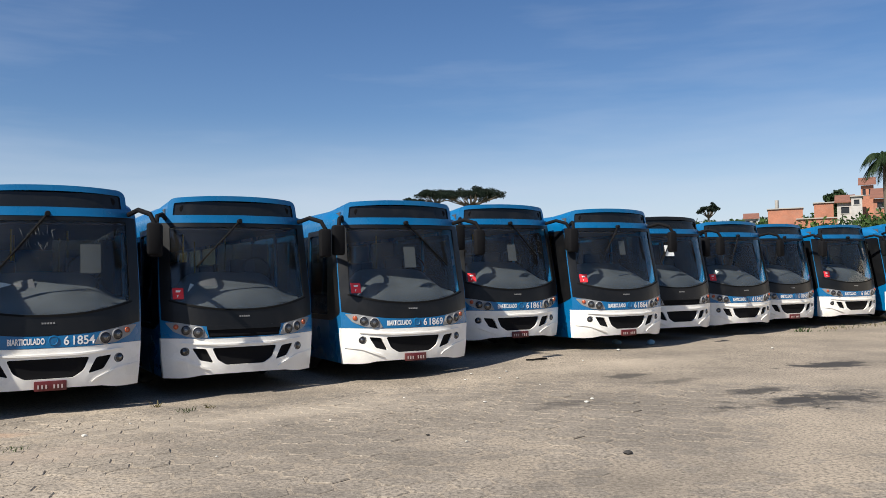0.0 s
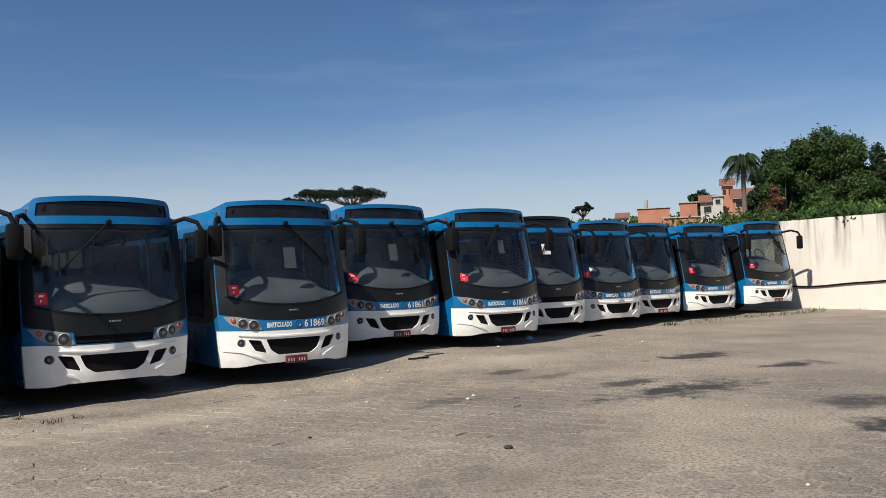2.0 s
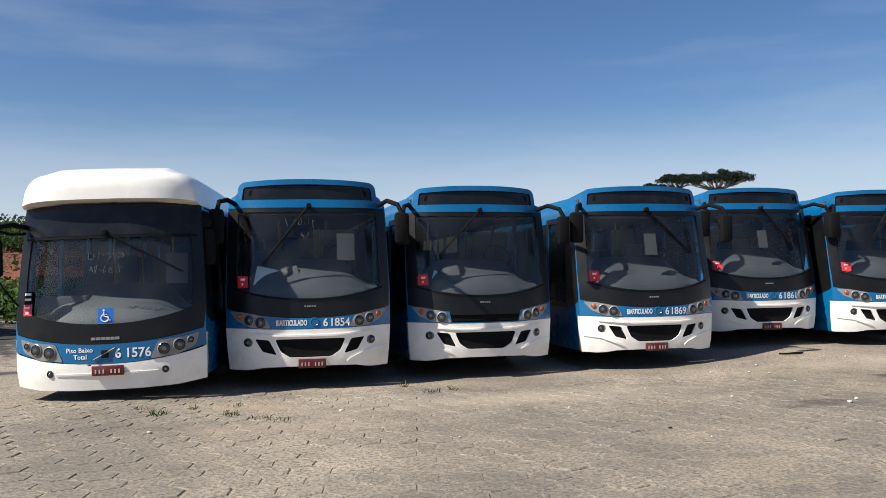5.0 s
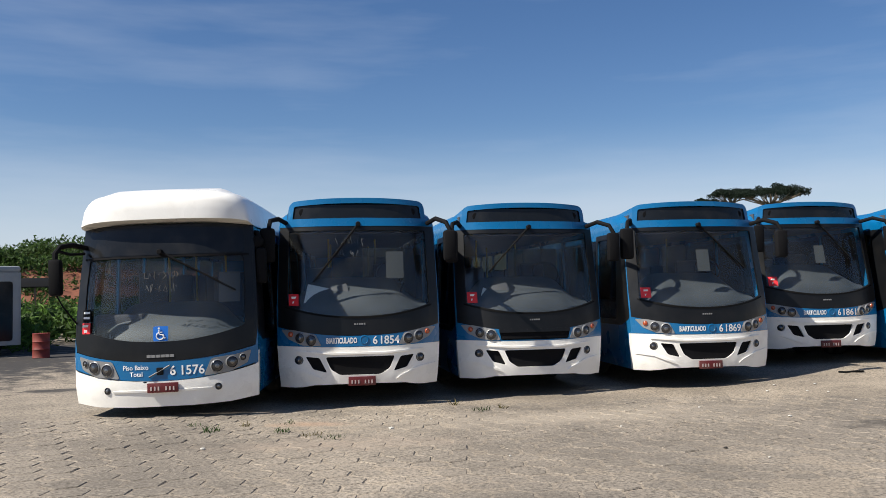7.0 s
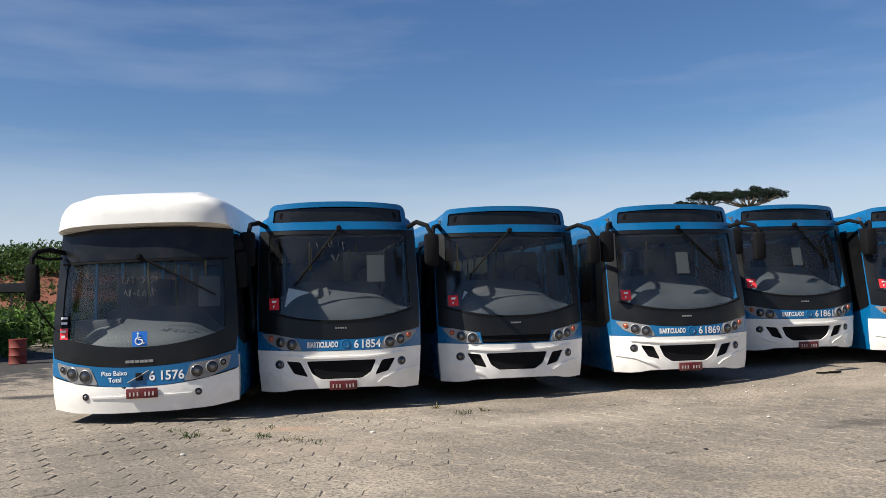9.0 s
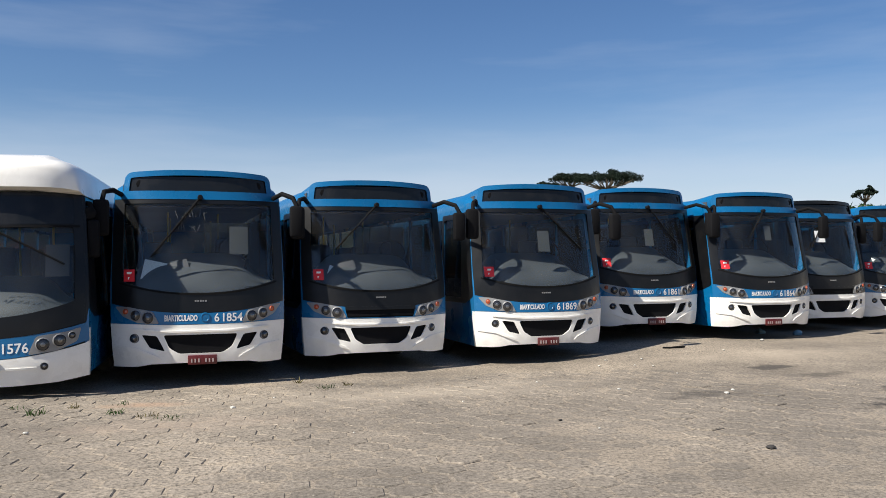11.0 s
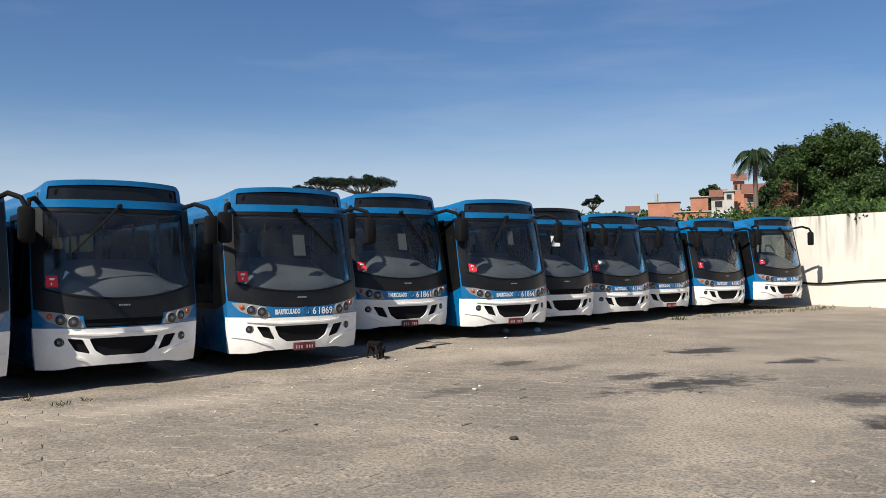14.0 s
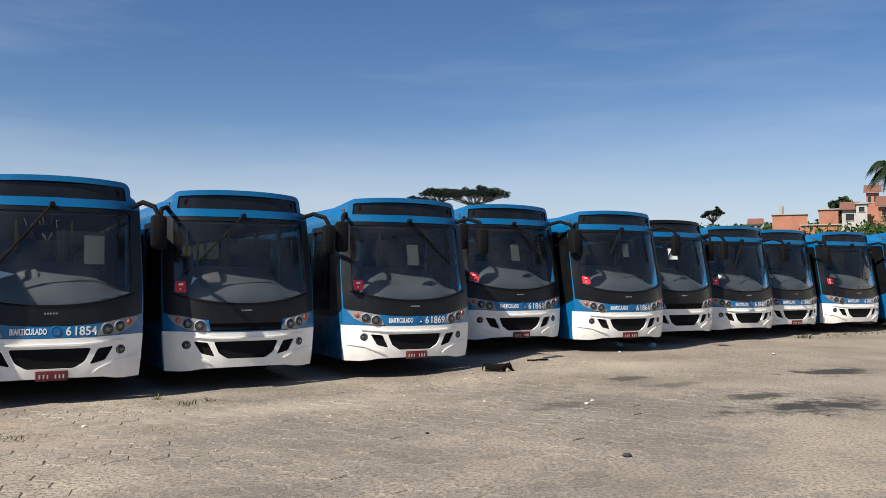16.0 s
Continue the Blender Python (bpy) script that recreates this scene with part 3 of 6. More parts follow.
def dashboard_mesh():
    bm = bmesh.new()
    n, rows = 24, []
    for i in range(n + 1):
        x = -1.08 + 2.16 * i / n
        hump = 0.33 * (1 / (1 + math.exp((abs(x + 0.02) - 0.80) * 15))) - 0.05 * max(0.0, x) ** 2
        yb = front(x, 1.4) + 0.09
        rows.append([bm.verts.new(p) for p in ((x, yb, 1.25), (x, yb + 0.02, 1.43), (x, yb + 0.2, 1.52 + hump * 0.35), (x, 0.80 + 0.1 * abs(x), 1.60 + hump * 0.8), (x, 0.98, 1.60 + hump), (x, 1.12, 1.56 + hump * 0.9), (x, 1.15, 0.95))])
    for a, b in zip(rows, rows[1:]):
        for k in range(6):
            bm.faces.new((a[k], b[k], b[k + 1], a[k + 1]))
    return bm


def seat_mesh():
    bm = bmesh.new()
    box(bm, -0.23, 0.23, -0.22, 0.24, 0.0, 0.12, 0.04)
    box(bm, -0.23, 0.23, 0.20, 0.30, 0.08, 0.72, 0.04)
    box(bm, -0.04, 0.04, -0.05, 0.05, -0.45, 0.02, 0.01)
    return bm


def sticker(parent, x, z, w=0.15, h=0.17, off=0.012):
    red = part("sticker", sheet([(x - w / 2, z - h / 2), (x + w / 2, z - h / 2), (x + w / 2, z + h / 2), (x - w / 2, z + h / 2)], [], on_front(off), 0.004), RED, parent, "red sticker with white marks")
    bm = bmesh.new()
    for a, b, c, e in ((-0.045, 0.045, 0.02, 0.05), (-0.03, 0.03, -0.055, -0.02)):
        y = front(x, z) - off - 0.006
        box(bm, x + a, x + b, y - 0.002, y + 0.03, z + c, z + e)
    part("sticker_mark", bm, LETTER, red)


def plate(parent, x, z, y=None, bars=7):
    y = front(x, z) - 0.035 if y is None else y
    p = part("number_plate", boxed(x - 0.205, x + 0.205, y, y + 0.03, z - 0.065, z + 0.065, bevel=0.006), PLATE, parent, "dark red plate")
    for i in range(bars):
        if i == 3:
            continue
        a = x - 0.165 + i * 0.05
        part("plate_bar", once("plate_bar", PLATELETTER, lambda: boxed(-0.010, 0.010, -0.004, 0.004, -0.026, 0.026)), PLATELETTER, p).location = (a + 0.012, y - 0.002, z - 0.008)


def common_body(bus, kind, view_drop=0.0):
    for side, nm in ((-1, "l"), (1, "r")):
        part("side_wall", once("side_wall_" + kind + nm, BLUE, lambda: side_wall_mesh(side)), BLUE, bus)
        part("skirt", once("skirt_" + kind + nm, BLUE, lambda: sheet([(face_y(0.33) + CORNER, 0.33), (face_y(0.93) + CORNER, 0.93), (LENGTH, 0.93), (LENGTH, 0.33)], [[(2.15, 0.36), (2.25, 0.78), (2.5, 0.92), (2.95, 0.92), (3.2, 0.78), (3.3, 0.36)]], on_side(side, 0.001), 0.05, 0.9, 0.2)), BLUE, bus)
        part("bumper_corner", once("bumper_corner_" + kind + nm, WHITE, lambda: sheet([(face_y(0.33) + CORNER, 0.33), (face_y(0.93) + CORNER, 0.93), (CORNER + 0.10, 0.93), (CORNER + 0.14, 0.33)], [], on_side(side, 0.005), 0.03, 0.2, 0.2)), WHITE, bus)
        edge = [(face_y(z) + CORNER + 0.01, z) for z in (1.18, 1.5, 2.0, 2.5, 2.64)]
        part("door_frame", once("door_frame_" + kind + nm, BLACK, lambda: sheet(rounded(edge + [(2.12, 2.64), (2.12, 1.05), (0.78, 1.05)], 0.06, 2), [rounded([(0.98, 1.14), (2.03, 1.14), (2.03, 2.55), (1.02, 2.55)], 0.08, 3)], on_side(side, 0.006), 0.03, 0.5, 0.3)), BLACK, bus, "black frame of the front side door glazing")
        for i in range(len(PANE_Y) - 1):
            lo = 1.06 if i == 0 else 1.44
            part("side_pane", once(f"side_pane_{kind}_{nm}_{i}", SIDEGLASS, lambda: sheet([(PANE_Y[i] - (0.31 if i == 0 else 0.03), lo), (PANE_Y[i + 1] - 0.05, lo), (PANE_Y[i + 1] - 0.05, 2.6), (PANE_Y[i] - (0.03 if i == 0 else 0.03), 2.6)], [], on_side(side, -0.02), 0.006, 0.7, 0.3)), SIDEGLASS, bus, "dark tinted side window")
    part("rear_wall", once("rear_wall", BLUE, lambda: boxed(-1.18, 1.18, LENGTH - 0.06, LENGTH - 0.002, 0.35, 2.9)), BLUE, bus)
    # unseen block added to stop sun leaking in above the windscreen
    part("light_baffle", once("light_baffle", INTERIOR, lambda: boxed(-1.10, 1.10, 0.72, 1.02, 2.64, 2.92)), INTERIOR, bus)
    part("ceiling_edge", once("ceiling_edge", INTERIOR, lambda: sheet([(-1.08, 2.64), (1.08, 2.64), (1.08, 2.665), (-1.08, 2.665)], [], on_front(-0.07), 0.62, 0.2, 0.3)), INTERIOR, bus)
    part("floor_pan", once("floor_pan", UNDER, lambda: boxed(-1.16, 1.16, 0.42, LENGTH - 0.07, 0.55, 0.93)), UNDER, bus)
    part("ceiling_lining", once("ceiling_lining", INTERIOR, lambda: boxed(-1.12, 1.12, 1.0, LENGTH - 0.07, 2.62, 2.66)), INTERIOR, bus)
    for x in (-1.06, 1.06):
        for y in (2.72, 8.3):
            wheel_thing(bus, x, y, view_drop)
    for x, y in ((-0.62, 1.75), (0.62, 3.2), (-0.62, 3.4), (0.62, 4.3), (-0.62, 4.5), (0.62, 5.4), (-0.62, 5.6)):
        part("seat", once("seat", SEATS, seat_mesh), SEATS, bus).location = (x, y, 1.40)
    for x, y in ((-0.45, 2.3), (0.4, 2.6), (-0.4, 4.0), (0.4, 5.0)):
        part("hand_pole", once("hand_pole", YELLOW, lambda: tube(bmesh.new(), [(0, 0, 0.93), (0, 0, 2.62)], 0.018, 8)), YELLOW, bus).location = (x, y, 0)


def city_bus(number, m, wiper_to=(-0.72, 1.82), open_nose=False, has_plate=True, has_sticker=True, notice=None, scrawl=False, clutter=(), dark_front=False, view_drop=0.0, label=""):
    bus = new("bus")
    # lowered and scaled so its outline fits the camera's view
    bus.matrix_world = m @ pose(0, 0, -view_drop) @ Matrix.Diagonal((0.975, 1.0, 1.016, 1.0))
    tagged(bus, label, "bus", group="parked row of buses")
    common_body(bus, "tall", view_drop)
    part("roof", once("roof", BLUE, roof_mesh), BLUE, bus)
    holes = [GRILLE, VENT, mirror_x(VENT), FOG, mirror_x(FOG)]
    bumper = part("bumper", once("bumper", WHITE, lambda: sheet(bumper_outline(), holes, on_front(0.0), 0.035, 0.1, 0.15)), WHITE, bus, "white moulded bumper with black air openings")
    part("air_grille", once("grille", MESHG, lambda: sheet(rounded([(a * 1.06, 0.63 + (b - 0.63) * 1.1) for a, b in GRILLE], 0.02, 1), [], on_front(-0.040), 0.02)), MESHG, bumper)
    for nm, pts in (("l", VENT), ("r", mirror_x(VENT))):
        part("side_vent", once("vent_" + nm, MESHG, lambda: sheet([(sum(p[0] for p in pts) / len(pts) * -0.06 + a * 1.06, 0.66 + (b - 0.66) * 1.08) for a, b in pts], [], on_front(-0.040), 0.02)), MESHG, bumper)
    for x in (-0.93, 0.93):
        lamp_round(bumper, x, 0.725, 0.06, -0.02, "fog_lamp")
    for s in (-1, 1):
        crease = [(s * a, b) for a, b in ((1.22, 0.60), (0.95, 0.565), (0.66, 0.455), (0.56, 0.425), (0.62, 0.475), (0.92, 0.60), (1.22, 0.64))]
        part("bumper_crease", once(f"bumper_crease_{s}", WHITE, lambda: sheet(crease, [], on_front(0.016), 0.03, 0.1, 0.1)), WHITE, bumper)
    # raised lip under the belt line
    part("bumper_lip", once("bumper_lip", WHITE, lambda: sheet([(-0.98, 0.845), (-0.4, 0.80), (0.4, 0.80), (0.98, 0.845), (0.98, 0.865), (0.4, 0.825), (-0.4, 0.825), (-0.98, 0.865)], [], on_front(0.022), 0.03)), WHITE, bumper)
    band = [(-1.25, 0.935), (-0.6, 0.912), (0, 0.91), (0.6, 0.912), (1.25, 0.935), (1.25, 1.24)] + smile(1.20, -1.20, 1.065, 1.20)[0:] + [(-1.25, 1.24)]
    nose = rounded([(-0.57, 0.922), (0.57, 0.922), (0.60, 1.058), (0.3, 1.055), (-0.3, 1.055), (-0.60, 1.058)], 0.01, 1)
    if open_nose:
        skin = BLACK if dark_front else BLUE
        part("front_band", once("front_band_" + skin.name, skin, lambda: sheet(band, [nose], on_front(0.003), 0.05, 0.1, 0.1)), skin, bus)
        part("radiator", once("radiator", MESHG, lambda: sheet([(-0.62, 0.90), (0.62, 0.90), (0.62, 1.10), (-0.62, 1.10)], [], on_front(-0.012), 0.03)), MESHG, bus, "black radiator showing where the nose flap is missing")
        part("nose_lintel", once("nose_lintel", BLACK, lambda: sheet([(-0.60, 1.040), (0.60, 1.040), (0.60, 1.102), (0.0, 1.085), (-0.60, 1.102)], [], on_front(0.011), 0.03, 0.12, 0.1)), BLACK, bus)
        part("crossbar", once("crossbar", PLASTIC, lambda: sheet([(-0.58, 0.945), (0.58, 0.945), (0.58, 0.965), (-0.58, 0.965)], [], on_front(0.0), 0.02)), PLASTIC, bus)
    else:
        flap = part("blue_band", once("blue_band", BLUE, lambda: sheet(band, [], on_front(0.003), 0.05, 0.1, 0.1)), BLUE, bus)
        lettering("BIARTICULADO", 0.112, lambda a, b, d: (a - 0.51, front(a - 0.51, 1.0) - 0.006 + d, b + 0.962), LETTER, "lettering", flap, 0.004, width=0.46)
        lettering(number[:1], 0.165, lambda a, b, d: (a + 0.19, front(a + 0.19, 1.0) - 0.006 + d, b + 0.942), LETTER, "fleet_prefix", flap, 0.003, width=0.070)
        lettering(number[2:], 0.165, lambda a, b, d: (a + 0.312, front(a + 0.312, 1.0) - 0.006 + d, b + 0.942), LETTER, "fleet_number", flap, 0.003, width=0.285)
        em = part("emblem", once("emblem", BLUE, lambda: lathe(bmesh.new(), [(0.068, -0.03), (0.068, 0.008), (0.055, 0.014), (0.05, 0.008), (0.0005, 0.010)], pose(0, 0, 0, 90, 0, 0), 22)), BLUE, flap, "round raised emblem")
        em.location = (0.06, front(0, 1.0) - 0.004, 1.005)
    for s, pts in ((-1, LAMPS), (1, mirror_x(LAMPS))):
        unit = part("headlight", once(f"headlight_{s}", SILVER, lambda: sheet(pts, [], on_front(0.012), 0.05, 0.1, 0.1)), SILVER, bus, "silver headlight unit with round lamps")
        lamp_round(unit, s * 0.735, 1.010, 0.080, 0.014)
        lamp_round(unit, s * 0.905, 1.045, 0.074, 0.014)
        lamp_round(unit, s * 1.045, 1.10, 0.040, 0.014, "indicator", AMBER, "amber turn lamp")
    mask = part("windscreen_frame", once("mask", BLACK, lambda: sheet(mask_outline(), [glass_outline()], on_front(0.006), 0.05, 0.12, 0.25)), BLACK, bus, "black front mask round the windscreen")
    part("windscreen", once("windscreen", GLASS, lambda: sheet(glass_outline(0.03), [], on_front(-0.012), 0.006, 0.12, 0.2)), GLASS, bus, "large dusty curved windscreen").visible_shadow = False
    part("rubber_seal", once("seal", RUBBER, lambda: sheet(smile(-1.12, 1.12, 1.320, 1.485) + smile(1.12, -1.12, 1.343, 1.508), [], on_front(0.016), 0.02, 0.12, 0.3)), RUBBER, mask)
    for i in range(5):
        part("maker_mark", once("maker_bar", SILVER, lambda: boxed(-0.012, 0.012, -0.006, 0.02, -0.012, 0.012)), SILVER, mask).location = (-0.075 + i * 0.036, front(0, 1.23) - 0.008, 1.235)
    for s in (-1, 1):
        part("corner_pillar", once(f"corner_{s}", BLUE, lambda: sheet([(s * a, b) for a, b in ((1.17, 1.18), (1.25, 1.2), (1.247, 1.5), (1.20, 2.4), (1.185, 2.72), (1.11, 2.72), (1.125, 2.3), (1.16, 1.6))], [], on_front(0.0), 0.06, 0.03, 0.25)), BLUE, bus)
    part("brow", once("brow", BLUE, lambda: sheet([(-1.18, 2.69), (1.18, 2.69), (1.175, 2.79), (1.05, 2.81), (-1.05, 2.81), (-1.175, 2.79)], [], on_front(0.012), 0.3, 0.12, 0.1)), BLUE, bus)
    disp = rounded([(-0.985, 2.815), (0.985, 2.815), (0.955, 3.04), (-0.955, 3.04)], 0.03)
    pod = part("display_housing", once("pod_dark" if dark_front else "pod", BLACK if dark_front else BLUE, lambda: sheet(rounded([(-1.06, 2.79), (1.06, 2.79), (1.03, 3.12), (-1.03, 3.12)], 0.12, 5), [disp], lambda a, b, d: (a * flare(b), front(a, b) + d, b - (0.10 * max(0.0, (b - 3.0) / 0.12) if d > 0.5 else 0) - 0.045 * (a / 1.06) ** 2), 1.0, 0.12, 0.1)), BLACK if dark_front else BLUE, bus, "black roof pod round the destination display" if dark_front else "blue roof pod round the destination display")
    part("destination_display", once("display", DISPLAY, lambda: sheet([(a * 1.02, 2.93 + (b - 2.93) * 1.08 - 0.036 * a * a) for a, b in disp], [], on_front(-0.03), 0.02, 0.12, 0.1)), DISPLAY, pod, "blank dark destination display")
    for x in (-0.85, 0.86):
        part("speaker", once("display_disc", PLASTIC, lambda: lathe(bmesh.new(), [(0.06, -0.02), (0.06, 0.004), (0.03, 0.008)], pose(0, 0, 0, 90, 0, 0), 16)), PLASTIC, pod).location = (x, front(x, 2.92) + 0.028, 2.91)
    x1, z1 = wiper_to
    wiper(bus, 0.0, 2.715, x1, z1)
    # mirrors: a straight bracket on the door side, a hooped arm on the driver's side
    mirror(bus, -1, [(-1.12, 0.55, 2.76), (-1.22, 0.30, 2.80), (-1.33, 0.12, 2.76), (-1.36, 0.08, 2.62)], -1.37, 2.40, 0.22, 0.50, 0.06)
    mirror(bus, 1, [(1.12, 0.55, 2.74), (1.22, 0.28, 2.79), (1.36, 0.10, 2.72), (1.42, 0.04, 2.58), (1.42, 0.04, 2.45)], 1.41, 2.37, 0.20, 0.46, 0.04)
    part("dashboard", once("dashboard", DASH, dashboard_mesh), DASH, bus, "dark grey dashboard")
    # papers, and pale and dark plates that mimic sun and shade on the dash
    for dx, dy, turn, sx, sz, mt in clutter:
        cl = part("dash_patch", once(f"cover_{sx}_{sz}_{mt.name}", mt, lambda: boxed(-sx / 2, sx / 2, -0.012, 0.012, -0.02, sz, bevel=0.006)), mt, bus)
        cl.matrix_basis = pose(dx, dy, 1.52, -38, turn, 0)
    ring = []
    for i in range(25):
        a = 2 * math.pi * i / 24
        ring.append((0.55 + 0.23 * math.cos(a), 1.12 + 0.10 * math.sin(a), 1.98 + 0.19 * math.sin(a)))
    part("steering_wheel", once("steering", PLASTIC, lambda: tube(bmesh.new(), ring, 0.016, 6)), PLASTIC, bus)
    ds = part("driver_seat", once("seat", SEATS, seat_mesh), SEATS, bus)
    ds.location = (0.55, 1.75, 1.45)
    part("driver_screen", once("driver_screen", SIDEGLASS, lambda: boxed(0.15, 1.1, 2.2, 2.22, 1.0, 2.45)), SIDEGLASS, bus)
    if has_sticker:
        sticker(bus, -0.985, 1.60)
    if notice:
        x, z, w, h = notice
        # the bright note lies outside the glass, where the sun lights it
        part("notice", sheet([(x - w / 2, z - h / 2), (x + w / 2, z - h / 2), (x + w / 2, z + h / 2), (x - w / 2, z + h / 2)], [], on_front(0.010 if z > 2.2 and w > 0.25 else -0.04), 0.003), PAPER if z > 2.2 and w > 0.25 else SHADEDPAPER, bus, "sheet of paper at the windscreen")
    if scrawl:
        rnd = random.Random(3)
        for i in range(16):
            bm = bmesh.new()
            x, z = -0.32 + 0.05 * (i % 9) + rnd.uniform(-.01, .01), 2.46 - 0.17 * (i // 9) + rnd.uniform(-.03, .03)
            p = [Vector((x + rnd.uniform(-.03, .03), 0, z + rnd.uniform(-.07, .07))) for _ in range(3)]
            tube(bm, [(q.x, front(q.x, q.z) - 0.004, q.z) for q in p], 0.004, 4)
            part("marker_stroke", bm, CHALK, bus)
    if has_plate:
        plate(bus, 0.02, 0.41)
    return bus


ROW = [  # number, x, y, turn, how far it is lowered to fit the camera's view
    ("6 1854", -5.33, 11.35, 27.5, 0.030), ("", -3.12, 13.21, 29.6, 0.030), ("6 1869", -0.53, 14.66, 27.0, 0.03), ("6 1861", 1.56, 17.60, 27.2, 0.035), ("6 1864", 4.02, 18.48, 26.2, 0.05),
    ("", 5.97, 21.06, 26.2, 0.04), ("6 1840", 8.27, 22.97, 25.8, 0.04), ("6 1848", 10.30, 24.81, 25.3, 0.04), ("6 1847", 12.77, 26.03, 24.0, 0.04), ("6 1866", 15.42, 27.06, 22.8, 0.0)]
STYLE = [
    dict(wiper_to=(-0.70, 1.86), scrawl=True, clutter=((-0.62, 0.42, 12, 0.46, 0.34, PAPER), (-0.25, 0.38, -16, 0.30, 0.36, DASHDARK), (0.62, 0.48, 22, 0.05, 0.42, PLASTIC), (0.15, 0.5, -35, 0.03, 0.4, PLASTIC)), notice=(0.55, 2.10, 0.27, 0.40), label="blue and white articulated bus with a scrawled windscreen"),
    dict(wiper_to=(-0.72, 2.00), open_nose=True, has_plate=False, clutter=((-0.72, 0.46, 28, 0.22, 0.26, PAPER), (-0.42, 0.38, -12, 0.34, 0.36, DASHDARK), (0.45, 0.45, -24, 0.2, 0.24, PAPER)), label="blue and white articulated bus with its nose flap missing"),
    dict(wiper_to=(0.80, 1.98), clutter=((-0.70, 0.46, 20, 0.24, 0.34, DASHDARK),), notice=(0.05, 2.12, 0.22, 0.36), label="blue and white articulated bus with a red plate"),
    dict(wiper_to=(0.62, 2.02), notice=(0.0, 2.10, 0.2, 0.34), label="blue and white articulated bus parked set back in the row"),
    dict(wiper_to=(-0.42, 2.15), notice=(0.1, 2.25, 0.16, 0.3), label="blue and white articulated bus with a short wiper"),
    dict(wiper_to=(-0.50, 2.0), open_nose=True, has_plate=False, has_sticker=False, dark_front=True, notice=(-0.20, 2.26, 0.27, 0.27), label="articulated bus with open black nose and a white note"),
    dict(wiper_to=(-0.45, 1.9), has_plate=False, clutter=((-0.5, 0.42, 20, 0.3, 0.3, PAPER), (0.3, 0.42, -20, 0.3, 0.3, DASHDARK)), label="blue and white articulated bus without a plate"),
    dict(wiper_to=(-0.55, 2.0), has_sticker=False, label="blue and white articulated bus squeezed between two others"),
    dict(wiper_to=(0.1, 2.5), has_plate=False, label="blue and white articulated bus with lower mask in black"),
    dict(wiper_to=(0.75, 1.95), label="blue and white articulated bus parked beside the whitewashed wall"),
]
for (number, bx, by, turn, view_drop), style in zip(ROW, STYLE):
    city_bus(number, pose(bx, by, ground_z(bx - 1.3, by + 2.3), 0, 0, turn), view_drop=view_drop, **style)


# ---------------------------------------------------------------- the low-floor bus with the white roof
def white_cap_mesh():
    """Thick moulded roof front that juts out over the windscreen, with a raised fairing along its middle."""
    bm = bmesh.new()
    rings = []
    for y, top, w, low in ((0.13, 2.80, 0.915, 2.755), (0.132, 2.93, 0.92, 2.745), (0.145, 3.05, 0.925, 2.74), (0.19, 3.125, 0.93, 2.735), (0.28, 3.175, 0.94, 2.72), (0.46, 3.205, 0.945, 2.71), (0.7, 3.225, 0.955, 2.70), (0.95, 3.235, 0.96, 2.70), (1.2, 3.24, 0.965, 2.70), (2.5, 3.25, 0.97, 2.70), (LENGTH, 3.25, 0.97, 2.70)):
        ring = []
        for i in range(41):
            x = -1.0 + 2.0 * i / 40
            s = abs(x)
            z = low + (top - low) * (1 - s ** 9) ** 0.5 - 0.02 * s * s
            k = min(1.0, max(0.0, (0.72 - s) / 0.10)) * min(1.0, max(0.0, (y - 0.28) / 0.35))
            z += 0.055 * k * k * (3 - 2 * k)
            if i in (0, 40):
                z = low
            ring.append(bm.verts.new((x * 1.26 * w, y + (0.28 * s ** 4 * max(0.0, 1.2 - y) / 1.1), z)))
        rings.append(ring)
    for a, b in zip(rings, rings[1:]):
        for i in range(40):
            bm.faces.new((a[i], a[i + 1], b[i + 1], b[i]))
    for r in rings[:1] + rings[-1:]:
        bm.faces.new(r)
    under = [r[0] for r in rings[:7]] + [r[40] for r in rings[6::-1]]
    bm.faces.new(under)
    return bm


STEELDARK = material("dull_steel", (0.11, 0.11, 0.115), 0.55, metal=0.3, var=0.2)


